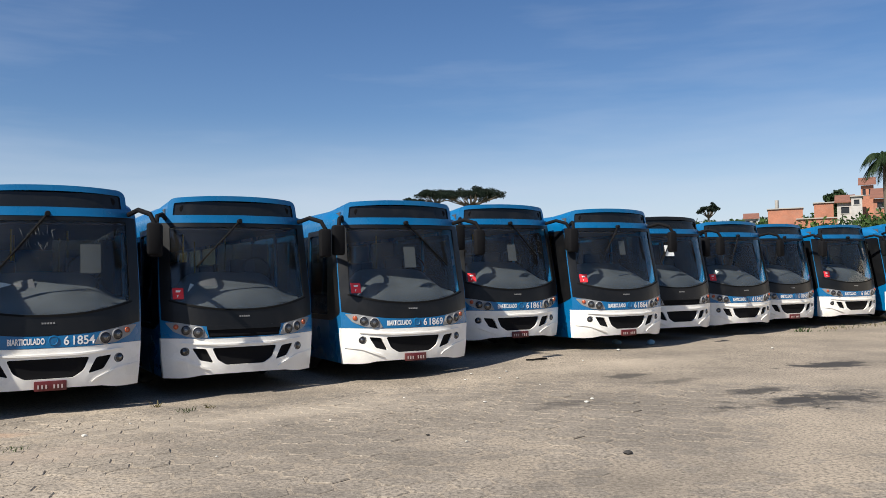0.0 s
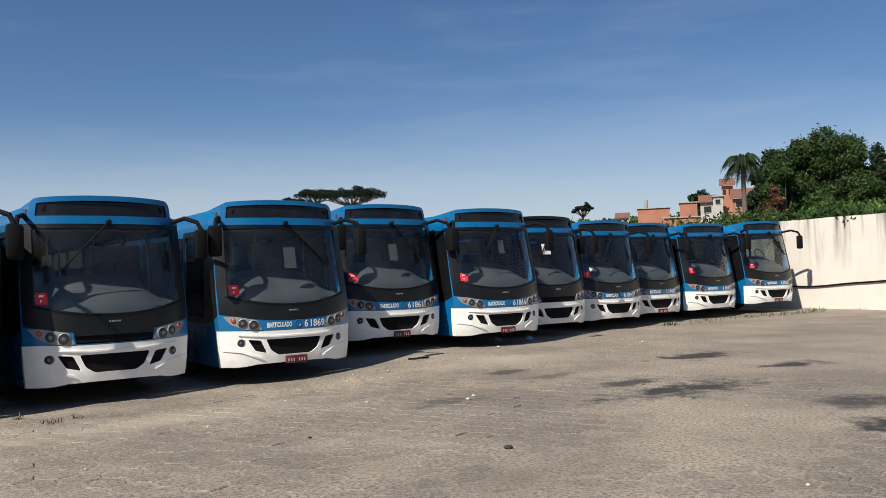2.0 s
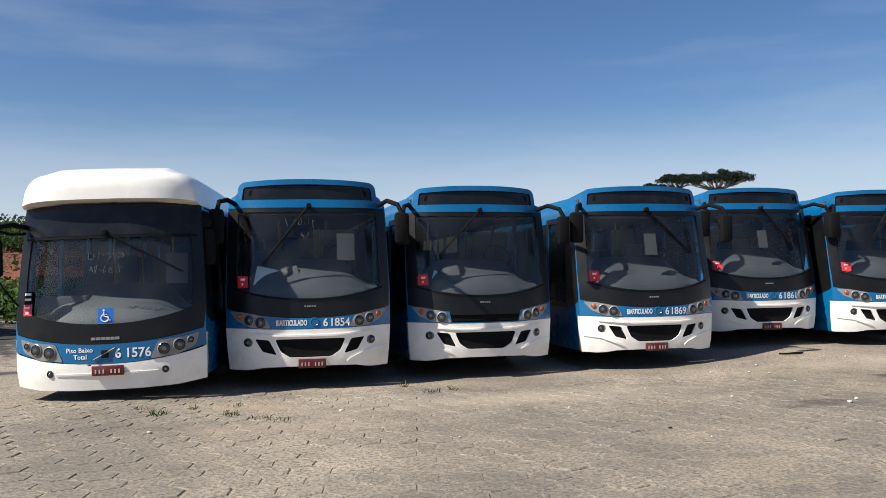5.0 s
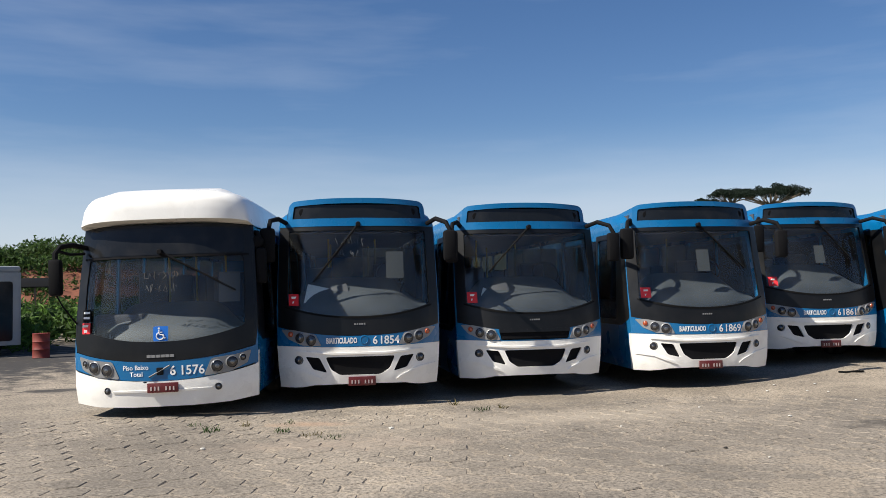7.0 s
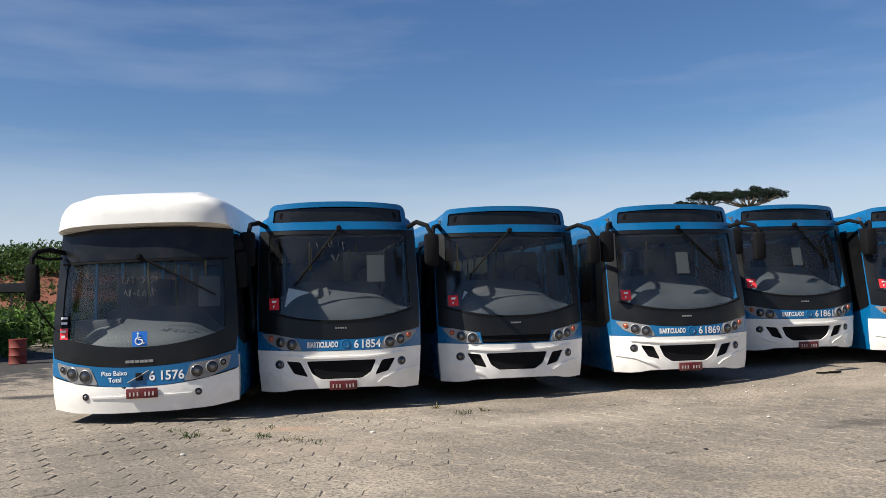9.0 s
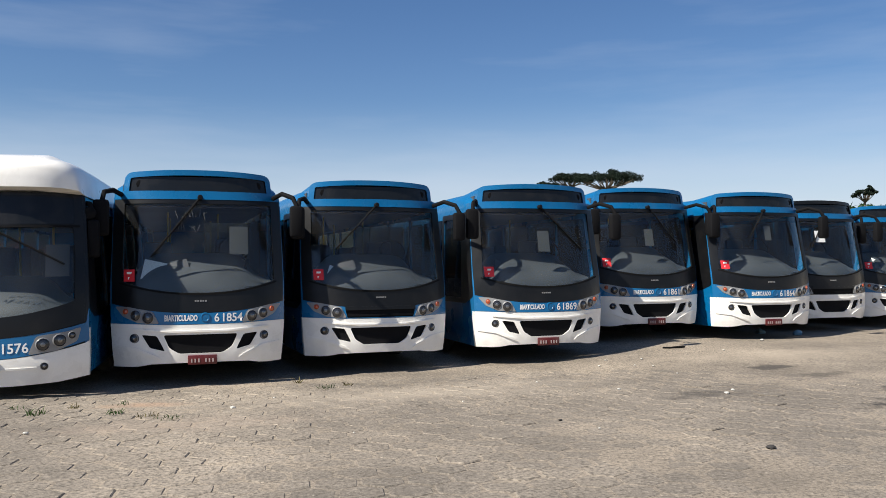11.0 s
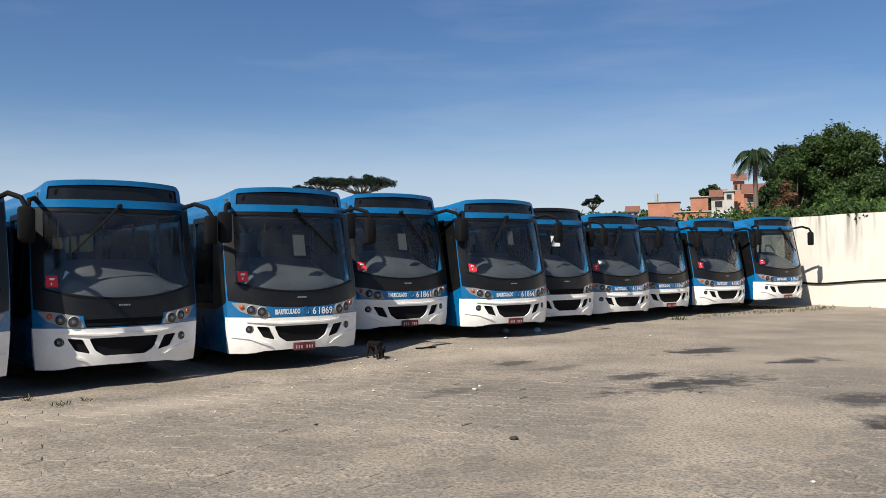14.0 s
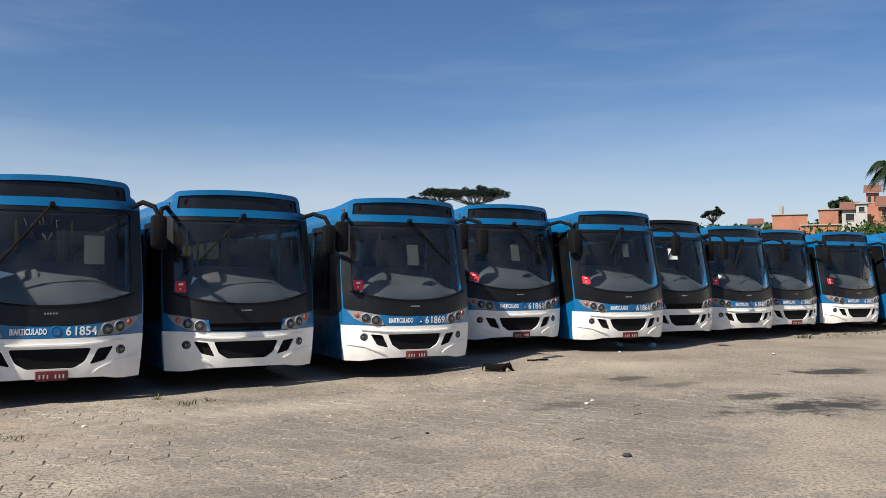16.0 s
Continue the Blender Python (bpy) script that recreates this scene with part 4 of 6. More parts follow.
def low_floor_bus(m):
    bus = new("bus")
    bus.matrix_world = m
    tagged(bus, "low-floor city bus with white roof and wheelchair sign", "bus", group="parked row of buses")
    FLARE["amount"] = 0.0
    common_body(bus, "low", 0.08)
    part("roof", white_cap_mesh(), WHITE, bus, "white moulded roof that juts over the windscreen")
    fogs = [[(s * 0.74 + 0.05 * math.cos(i * math.pi / 6), 0.475 + 0.05 * math.sin(i * math.pi / 6)) for i in range(12)] for s in (-1, 1)]
    tow = [(-0.22 + 0.035 * math.cos(i * math.pi / 5), 0.60 + 0.035 * math.sin(i * math.pi / 5)) for i in range(10)]
    low = [(-1.235, 0.30), (-0.9, 0.255), (-0.4, 0.24), (0.4, 0.24), (0.9, 0.255), (1.235, 0.30)]
    bumper = part("bumper", sheet(low + [(1.25, 0.55), (1.25, 0.76)] + smile(1.20, -1.20, 0.585, 0.73) + [(-1.25, 0.76), (-1.25, 0.55)], fogs + [tow], on_front(0.0), 0.08, 0.1, 0.12), WHITE, bus, "plain white bumper")
    part("bumper_groove", sheet([(-0.66, 0.445), (0.66, 0.445), (0.66, 0.470), (-0.66, 0.470)], [], on_front(0.012), 0.03), WHITE, bumper)
    part("tow_socket", sheet([(-0.27, 0.55), (-0.17, 0.55), (-0.17, 0.65), (-0.27, 0.65)], [], on_front(-0.05), 0.02), MESHG, bumper)
    for s in (-1, 1):
        lamp_round(bumper, s * 0.74, 0.475, 0.046, -0.012, "fog_lamp")
    band = part("blue_band", sheet(smile(-1.25, 1.25, 0.59, 0.77) + [(1.25, 1.20)] + smile(1.22, -1.22, 0.85, 1.0) + [(-1.25, 1.20)], [], on_front(0.003), 0.05, 0.1, 0.1), BLUE, bus)
    for s, pts in ((-1, rounded([(-1.17, 0.95), (-1.0, 0.90), (-0.66, 0.865), (-0.56, 0.63), (-0.9, 0.665), (-1.12, 0.77)], 0.04)),):
        for sg, pp in ((-1, pts), (1, mirror_x(pts))):
            unit = part("headlight", sheet(pp, [], on_front(0.012), 0.05, 0.1, 0.1), SILVER, bus, "silver headlight unit with round lamps")
            lamp_round(unit, sg * 0.735, 0.755, 0.082, 0.014)
            lamp_round(unit, sg * 0.925, 0.795, 0.080, 0.014)
            lamp_round(unit, sg * 1.06, 0.85, 0.045, 0.014, "side_lamp")
    lettering("Piso Baixo", 0.088, lambda a, b, d: (a - 0.51, front(a - 0.51, 0.85) - 0.006 + d, b + 0.750), LETTER, "lettering", band, 0.001, width=0.34)
    lettering("Total", 0.088, lambda a, b, d: (a - 0.42, front(a - 0.42, 0.8) - 0.006 + d, b + 0.660), LETTER, "lettering", band, 0.001, width=0.17)
    lettering("6", 0.175, lambda a, b, d: (a + 0.115, front(a + 0.115, 0.8) - 0.006 + d, b + 0.665), LETTER, "fleet_prefix", band, 0.004, width=0.078)
    lettering("1576", 0.175, lambda a, b, d: (a + 0.272, front(a + 0.272, 0.8) - 0.006 + d, b + 0.665), LETTER, "fleet_number", band, 0.003, width=0.30)
    bm = bmesh.new()
    tube(bm, [(-0.16, front(0, 0.7) - 0.02, 0.645), (0.12, front(0, 0.7) - 0.02, 0.795)], 0.012, 6)
    em = part("emblem_bar", bm, STEELDARK, band)
    part("emblem", boxed(-0.06, 0.03, front(0, 0.8) - 0.03, front(0, 0.8) + 0.02, 0.67, 0.77, bevel=0.01), PLASTIC, band, "square dark emblem on a slanted bar")
    hole = rounded(smile(-1.10, 1.10, 1.115, 1.30) + [(1.09, 1.9), (1.06, 2.27), (-1.06, 2.27), (-1.09, 1.9)], 0.03, 2)
    mask = part("windscreen_frame", sheet(smile(-1.20, 1.20, 0.853, 1.005) + [(1.21, 1.4), (1.19, 2.0), (1.16, 2.74), (-1.16, 2.74), (-1.19, 2.0), (-1.21, 1.4)], [hole], on_front(0.006), 0.05, 0.12, 0.25), BLACK, bus, "black front mask round the windscreen")
    part("windscreen", sheet([(a * 1.02, b if 1.25 < b < 2.2 else b + (0.03 if b > 2 else -0.03)) for a, b in hole], [], on_front(-0.012), 0.006, 0.12, 0.2), HAZEDGLASS, bus, "large dusty curved windscreen").visible_shadow = False
    part("destination_display", sheet(rounded([(-1.08, 2.31), (1.08, 2.31), (1.06, 2.70), (-1.06, 2.70)], 0.04), [], on_front(0.016), 0.02, 0.12, 0.15), DISPLAY, mask, "blank dark destination display")
    part("trim_strip", sheet([(-1.14, 2.275), (1.14, 2.275), (1.14, 2.30), (-1.14, 2.30)], [], on_front(0.02), 0.02, 0.12, 0.3), PLASTIC, mask)
    for i in range(6):
        part("maker_mark", boxed(-0.027, 0.027, -0.006, 0.02, -0.018, 0.018), SILVER, mask).location = (-0.16 + i * 0.062, front(0, 0.95) - 0.008, 0.925)
    for s in (-1, 1):
        part("corner_pillar", sheet([(s * a, b) for a, b in ((1.19, 1.00), (1.25, 1.03), (1.247, 1.5), (1.20, 2.4), (1.185, 2.72), (1.14, 2.72), (1.165, 2.3), (1.19, 1.6))], [], on_front(0.0), 0.06, 0.03, 0.25), BLACK, bus)
    wiper(bus, -0.03, 2.35, 0.98, 1.78)
    # wheelchair sign
    sg = part("wheelchair_sign", sheet(rounded([(-0.10, 1.125), (0.10, 1.125), (0.10, 1.325), (-0.10, 1.325)], 0.02), [], on_front(0.014), 0.004), SIGNBLUE, bus, "blue wheelchair sign")
    bm = bmesh.new()
    y0 = front(0, 1.22) - 0.026
    ring = [(-0.005 + 0.048 * math.cos(a), y0, 1.195 + 0.048 * math.sin(a)) for a in np.linspace(radians(110), radians(385), 14)]
    tube(bm, ring, 0.008, 6)
    tube(bm, [(-0.018, y0, 1.275), (-0.012, y0, 1.215), (0.03, y0, 1.21), (0.052, y0, 1.162), (0.068, y0, 1.17)], 0.009, 6)
    tube(bm, [(-0.014, y0, 1.245), (0.024, y0, 1.243)], 0.007, 6)
    lathe(bm, [(0.014, -0.005), (0.014, 0.005)], pose(-0.018, y0, 1.298, 90, 0, 0), 12)
    part("wheelchair_figure", bm, LETTER, sg)
    sticker(bus, -1.06, 1.33, 0.13, 0.15)
    part("sticker", sheet([(-1.125, 1.42), (-0.995, 1.42), (-0.995, 1.58), (-1.125, 1.58)], [], on_front(0.012), 0.004), PLASTIC, bus, "black sticker with white marks")
    for z in (1.46, 1.53):
        part("sticker_mark", sheet([(-1.11, z), (-1.01, z), (-1.01, z + 0.03), (-1.11, z + 0.03)], [], on_front(0.018), 0.004), LETTER, bus)
    rnd = random.Random(8)
    for i in range(15):
        bm = bmesh.new()
        x, z = -0.22 + 0.062 * (i % 8) + 0.02 * (i // 8), 2.02 - 0.17 * (i // 8)
        p = [Vector((x + rnd.uniform(-.03, .03), 0, z + rnd.uniform(-.06, .06))) for _ in range(4)]
        tube(bm, [(q.x, front(q.x, q.z) - 0.004, q.z) for q in p], 0.0045, 4)
        part("marker_stroke", bm, CHALK, bus)
    plate(bus, 0.02, 0.50, None)
    # door-side mirror on a long hoop with a brace, and a round one on the other corner
    mirror(bus, -1, [(-1.14, 0.55, 2.46), (-1.24, 0.25, 2.49), (-1.34, 0.10, 2.46), (-1.39, 0.05, 2.37), (-1.39, 0.05, 2.26)], -1.39, 2.04, 0.17, 0.50, 0.03)
    bm = bmesh.new()
    tube(bm, [(-1.39, 0.06, 1.81), (-1.33, 0.12, 1.65), (-1.23, 0.42, 1.36)], 0.012, 6)
    part("mirror_brace", bm, PLASTIC, bus)
    bm = bmesh.new()
    tube(bm, [(-1.16, 0.5, 2.38), (-1.26, 0.25, 2.36), (-1.36, 0.08, 2.40)], 0.02, 7)
    part("mirror_arm", bm, PLASTIC, bus)
    mirror(bus, 1, [(1.14, 0.80, 2.62), (1.24, 0.66, 2.60), (1.28, 0.62, 2.48)], 1.29, 2.12, 0.15, 0.52, 0.60)
    bm = bmesh.new()
    lathe(bm, [(0.02, -0.06), (0.085, -0.03), (0.085, 0.03), (0.05, 0.05)], pose(1.24, 0.64, 2.47, 90, 0, 0), 16)
    part("round_mirror", bm, PLASTIC, bus)
    part("dashboard", once("dashboard", DASH, dashboard_mesh), DASH, bus, "dark grey dashboard").location = (0, 0.02, -0.28)
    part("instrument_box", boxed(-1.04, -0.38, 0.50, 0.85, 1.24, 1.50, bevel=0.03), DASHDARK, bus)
    part("driver_seat", once("seat", SEATS, seat_mesh), SEATS, bus).location = (0.55, 1.75, 1.25)
    part("notice", sheet([(0.70, 1.62), (0.98, 1.62), (0.98, 2.05), (0.70, 2.05)], [], on_front(-0.3), 0.003), INTERIOR, bus)
    return bus


low_floor_bus(pose(-7.42, 9.52, ground_z(-8.4, 11.4) - 0.08, 0, -1.3, 23.0))

# ---------------------------------------------------------------- hexagonal paving blocks
def paver_material(name="paving_block", each=0.10):
    m = GROUND.copy()
    m.name = name
    n, l = m.node_tree.nodes, m.node_tree.links
    b = n["Principled BSDF"]
    src = b.inputs["Base Color"].links[0].from_socket
    info, geo_, ad, rg, hs = (n.new("ShaderNode" + k) for k in ("ObjectInfo", "NewGeometry", "Math", "MapRange", "HueSaturation"))
    ad.operation = "ADD"
    l.new(info.outputs["Random"], ad.inputs[0]), l.new(geo_.outputs["Random Per Island"], ad.inputs[1])
    rg.inputs[2].default_value, rg.inputs[3].default_value, rg.inputs[4].default_value = 2.0, 0.84, 1.0
    hs.inputs["Saturation"].default_value = 0.92
    l.new(ad.outputs[0], rg.inputs[0]), l.new(rg.outputs[0], hs.inputs["Value"]), l.new(src, hs.inputs["Color"]), l.new(hs.outputs[0], b.inputs["Base Color"])
    return m


PAVER = paver_material()
HEX, GAP = 0.205, 0.010
# the joints are packed with pale sand
GROUND.node_tree.nodes["swept"].inputs[4].default_value = 0.75
GROUND.node_tree.nodes["sand_cover"].inputs[1].default_value = 0.36
GROUND.node_tree.nodes["sand_cover"].inputs[2].default_value = 0.58


def hex_block(r):
    bm = bmesh.new()
    rings = []
    for rr, z in ((r, -0.06), (r - 0.004, -0.010), (r - 0.016, 0.0)):
        rings.append([bm.verts.new((rr * math.cos(k * math.pi / 3), rr * math.sin(k * math.pi / 3), z)) for k in range(6)])
    for a, b in zip(rings, rings[1:]):
        for k in range(6):
            bm.faces.new((a[k], a[(k + 1) % 6], b[(k + 1) % 6], b[k]))
    bm.faces.new(rings[-1])
    return bm


def lay_paving():
    rnd = random.Random(11)
    block = finish(hex_block(HEX - GAP), "block", PAVER, 20)
    rest_v, rest_f = [], []
    tilt0 = radians(-12)
    proto = hex_block(HEX - GAP)
    proto.verts.index_update()
    pv, pf = [v.co.copy() for v in proto.verts], [[v.index for v in f.verts] for f in proto.faces]
    proto.free()
    near = 0
    for i in range(-90, 91):
        for j in range(-90, 91):
            u, w = 1.5 * HEX * i, math.sqrt(3) * HEX * (j + 0.5 * (i % 2))
            x, y = u * math.cos(tilt0) - w * math.sin(tilt0), u * math.sin(tilt0) + w * math.cos(tilt0)
            d, az = math.hypot(x, y), math.degrees(math.atan2(x, y))
            if not (5.0 < d < 13.5 and -54 < az < 46) or y < 0:
                continue
            if -0.49 * x + 0.87 * y > 12.2:
                continue
            # blown sand buries the blocks in drifts, most of all farther to the right
            cover = noise.noise((x * 0.33, y * 0.33, 3)) + 0.6 * noise.noise((x * 1.1, y * 1.1, 7)) + 0.009 * (az - 4) + 0.02 * (d - 9)
            lift = 0.006 - 0.0065 * max(0.0, min(1.5, 0.5 + cover * 1.3)) + rnd.uniform(-0.003, 0.003)
            if rnd.random() < 0.10 and cover < 0.25:
                lift += rnd.uniform(0.004, 0.010)
            t = 0.8 if cover > 0 else 1.5
            m = Matrix.Translation((x, y, ground_z(x, y) + lift)) @ pose(0, 0, 0, rnd.gauss(0, t * 0.6), rnd.gauss(0, t * 0.6), -12 + rnd.gauss(0, 1.5))
            if d < 8.2 and near < 300 and az < 42:
                ob = new("block", block)
                ob.matrix_world = m
                ob.parent = ground
                near += 1
            else:
                k = len(rest_v)
                rest_v.extend((m @ v)[:] for v in pv)
                rest_f.extend([a + k for a in f] for f in pf)
    me = bpy.data.meshes.new("paving_blocks")
    me.from_pydata(rest_v, [], rest_f)
    me.materials.append(PAVER)
    ob = new("paving_blocks", me)
    ob.parent = ground
    ob["kind"] = "stuff"


# ---------------------------------------------------------------- plants
def leaf_material(name, base, dark=0.5):
    m = material(name, base, 0.6, var=0.25, scale=1.5, fine=8)
    n, l = m.node_tree.nodes, m.node_tree.links
    b = n["Principled BSDF"]
    src = b.inputs["Base Color"].links[0].from_socket
    g, rg, hs = (n.new("ShaderNode" + k) for k in ("NewGeometry", "MapRange", "HueSaturation"))
    rg.inputs[3].default_value, rg.inputs[4].default_value = dark, 1.5
    l.new(g.outputs["Random Per Island"], rg.inputs[0]), l.new(rg.outputs[0], hs.inputs["Value"]), l.new(src, hs.inputs["Color"])
    l.new(hs.outputs[0], b.inputs["Base Color"])
    b.inputs["Specular IOR Level"].default_value = 0.2
    # light that passes through the thin leaf
    tr, mx = n.new("ShaderNodeBsdfTranslucent"), n.new("ShaderNodeMixShader")
    mx.inputs[0].default_value = 0.35
    l.new(hs.outputs[0], tr.inputs["Color"]), l.new(b.outputs[0], mx.inputs[1]), l.new(tr.outputs[0], mx.inputs[2])
    l.new(mx.outputs[0], n["Material Output"].inputs["Surface"])
    return m


LEAF = leaf_material("leaf_green", (0.050, 0.088, 0.026), 0.5)
LEAFDARK = leaf_material("leaf_dark", (0.028, 0.050, 0.019))
# dark bluish tone, with the haze of distance put into the colour
NEEDLE = leaf_material("pine_needles", (0.016, 0.027, 0.017))
LEAFBRIGHT = leaf_material("leaf_bright", (0.105, 0.19, 0.036))
LEAFSCRUB = leaf_material("leaf_scrub", (0.048, 0.088, 0.022))
LEAFBROWN = leaf_material("leaf_brown", (0.13, 0.075, 0.04))
BARK = material("bark", (0.12, 0.095, 0.07), 0.9, var=0.3, bump=0.5, fine=20)
STRAW = leaf_material("dry_grass", (0.14, 0.12, 0.05))


def leaves(blobs, count, size, seed, droop=0.3, aspect=0.5, shell=0.75):
    """Bent leaf cards strewn through uneven blobs (x, y, z, rx, ry, rz)."""
    rnd = np.random.RandomState(seed)
    vol = np.array([b[3] * b[4] + b[4] * b[5] + b[3] * b[5] for b in blobs])
    pick = rnd.choice(len(blobs), count, p=vol / vol.sum())
    bl = np.array(blobs)[pick]
    d = rnd.normal(size=(count, 3))
    d /= np.linalg.norm(d, axis=1)[:, None]
    r = shell + (1 - shell) * rnd.rand(count) ** 0.7
    r *= 1 + 0.16 * rnd.normal(size=count)
    c = bl[:, :3] + d * bl[:, 3:] * r[:, None]
    a = rnd.normal(size=(count, 3))
    a[:, 2] -= droop
    a /= np.linalg.norm(a, axis=1)[:, None]
    nrm = d + 0.7 * rnd.normal(size=(count, 3))
    b = np.cross(nrm, a)
    b /= np.linalg.norm(b, axis=1)[:, None] + 1e-9
    s = size * (0.6 + 0.8 * rnd.rand(count))[:, None]
    n2 = np.cross(a, b)
    p0, p1, p2, p3 = c - a * s, c + b * s * aspect + n2 * s * 0.15, c + a * s, c - b * s * aspect + n2 * s * 0.15
    verts = np.stack([p0, p1, p2, p3], 1).reshape(-1, 3)
    return verts, np.arange(count * 4).reshape(-1, 4)


def mesh_of(name, pieces, mat):
    v, f, k = [], [], 0
    for a, b in pieces:
        v.append(a)
        f.extend((b + k).tolist())
        k += len(a)
    me = bpy.data.meshes.new(name)
    me.from_pydata(np.concatenate(v).tolist(), [], f)
    me.materials.append(mat)
    return me


def polar(az, d, z=0.0):
    return Vector((d * math.sin(radians(az)), d * math.cos(radians(az)), z))


def high(el, d):
    return EYE + d * math.tan(radians(el))


def broad_tree(az, d, top_el, width, seed, mat, low_z, label, leaf=0.105, count=9000, name="tree", clumps=26):
    rnd = random.Random(seed)
    base = polar(az, d)
    gz = ground_z(base.x, base.y)
    top = high(top_el, d)
    tree = new(name)
    tree.location = (base.x, base.y, gz)
    tagged(tree, label, "tree")
    h = top - gz
    bm = bmesh.new()
    tube(bm, [(0, 0, -0.3), (0.1, 0, h * 0.3), (0.05, 0.1, h * 0.55), (0.1, 0, h * 0.8)], h * 0.03 + 0.05, 8, 0.06)
    blobs = []
    for i in range(clumps):
        a, rr = rnd.uniform(0, 6.28), rnd.random() ** 0.5
        z = rnd.uniform(max(0.3, (low_z - gz) / h), 0.86)
        w = width * 0.5 * (1.0 - 0.75 * max(0.0, z - 0.45))
        r = width * rnd.uniform(0.09, 0.16)
        p = (math.cos(a) * rr * (w - r * 0.6), math.sin(a) * rr * (w - r * 0.6), z * h)
        blobs.append((*p, r, r, r * rnd.uniform(0.7, 0.95)))
        tube(bm, [(0.05, 0, h * 0.35 * rnd.uniform(0.7, 1.2)), (p[0] * 0.5, p[1] * 0.5, p[2] * 0.75), p], 0.09, 5, 0.03)
    blobs.append((0.1, 0, h * 0.90, width * 0.12, width * 0.12, h * 0.09))
    part("trunk", bm, BARK, tree)
    part("crown", mesh_of("crown", [leaves(blobs, int(count * 1.7), leaf, seed, shell=0.6)], mat), mat, tree)
    return tree


def araucaria(az, d, top_el, width, depth, seed, label, leafsize=0.22, count=9000, base_el=None):
    """Umbrella pine: a bare stem, upswept limbs, and flat dark tufts along the top."""
    rnd = random.Random(seed)
    base = polar(az, d)
    gz = ground_z(base.x, base.y)
    top = high(top_el, d) - gz
    tree = new("araucaria")
    tree.location = (base.x, base.y, gz)
    tagged(tree, label, "tree")
    bm = bmesh.new()
    tube(bm, [(0, 0, -0.3), (0.05, 0, top * 0.5), (0, 0, top * 0.9)], 0.30 if width > 5 else 0.16, 8, 0.08)
    blobs = []
    limbs = max(14, int(width * 4.2))
    for i in range(limbs):
        a = 2 * math.pi * i * 0.618
        rr = width * 0.5 * (0.25 + 0.75 * rnd.random() ** 0.6)
        z = top - depth * (0.12 + 0.30 * rnd.random()) - depth * 0.35 * (rr / (width * 0.5)) ** 3
        p = Vector((rr * math.cos(a), rr * math.sin(a), z))
        tube(bm, [(0, 0, top - depth * rnd.uniform(1.0, 1.25)), (p.x * 0.55, p.y * 0.55, top - depth * 0.85), (p.x, p.y, z - 0.1)], 0.09, 5, 0.035)
        r = width * rnd.uniform(0.045, 0.08) if width > 5 else width * rnd.uniform(0.07, 0.12)
        blobs.append((*p, r * 1.25, r * 1.25, r * 0.62))
        q = p * rnd.uniform(0.7, 0.9)
        blobs.append((q.x, q.y, z + rnd.uniform(-0.05, 0.2) * depth, r * 0.9, r * 0.9, r * 0.5))
    part("trunk", bm, BARK, tree)
    part("crown", mesh_of("crown", [leaves(blobs, count, leafsize, seed, 0.0, 0.35, 0.55)], NEEDLE), NEEDLE, tree)
    return tree


def palm(az, d, top_el, crown, label):
    rnd = random.Random(5)
    base = polar(az, d)
    gz = ground_z(base.x, base.y)
    h = high(top_el, d) - gz - crown * 0.35
    tree = new("palm_tree")
    tree.location = (base.x, base.y, gz)
    tagged(tree, label, "tree")
    bm = bmesh.new()
    tube(bm, [(0, 0, -0.3), (0.06, 0, h * 0.4), (0, 0, h * 0.8), (0.03, 0, h)], 0.19, 9, 0.12)
    part("trunk", bm, BARK, tree)
    for i in range(30):
        a, up = 2 * math.pi * i / 30 + rnd.uniform(-.15, .15), rnd.uniform(-0.5, 1.45)
        bm = bmesh.new()
        rib, n = [], 9
        for k in range(n + 1):
            t = k / n
            rib.append(Vector((math.cos(a) * crown * (0.1 + t) * 0.75, math.sin(a) * crown * (0.1 + t) * 0.75, h + crown * (up * 0.9 * t - (0.80 + 0.55 * up) * t * t))))
        tube(bm, rib, 0.03, 4, 0.008)
        side = Vector((-math.sin(a), math.cos(a), 0))
        for k in range(1, n):
            for s in (-1, 1):
                for off in (0.0, 0.17, 0.33, 0.5, 0.67, 0.83):
                    p = rib[k].lerp(rib[k + 1], off)
                    ln = crown * 0.27 * math.sin(math.pi * min(1, (k + off) / n * 0.9 + 0.12))
                    tip = p + side * s * ln * 0.8 + (rib[k + 1] - rib[k]).normalized() * ln * 0.5 + Vector((0, 0, -ln * rnd.uniform(0.6, 1.1)))
                    w = (rib[k + 1] - rib[k]).normalized() * 0.022
                    bm.faces.new([bm.verts.new(c) for c in (p - w, p + w, tip)])
        part("frond", bm, LEAFDARK, tree)
    return tree


def hedge(name, spots, mat, count, size, seed, label, category="plants", aspect=0.45):
    me = mesh_of(name, [leaves(spots, count, size, seed, 0.2, aspect, 0.5)], mat)
    return tagged(new(name, me), label, category, kind="stuff")


rr = random.Random(21)
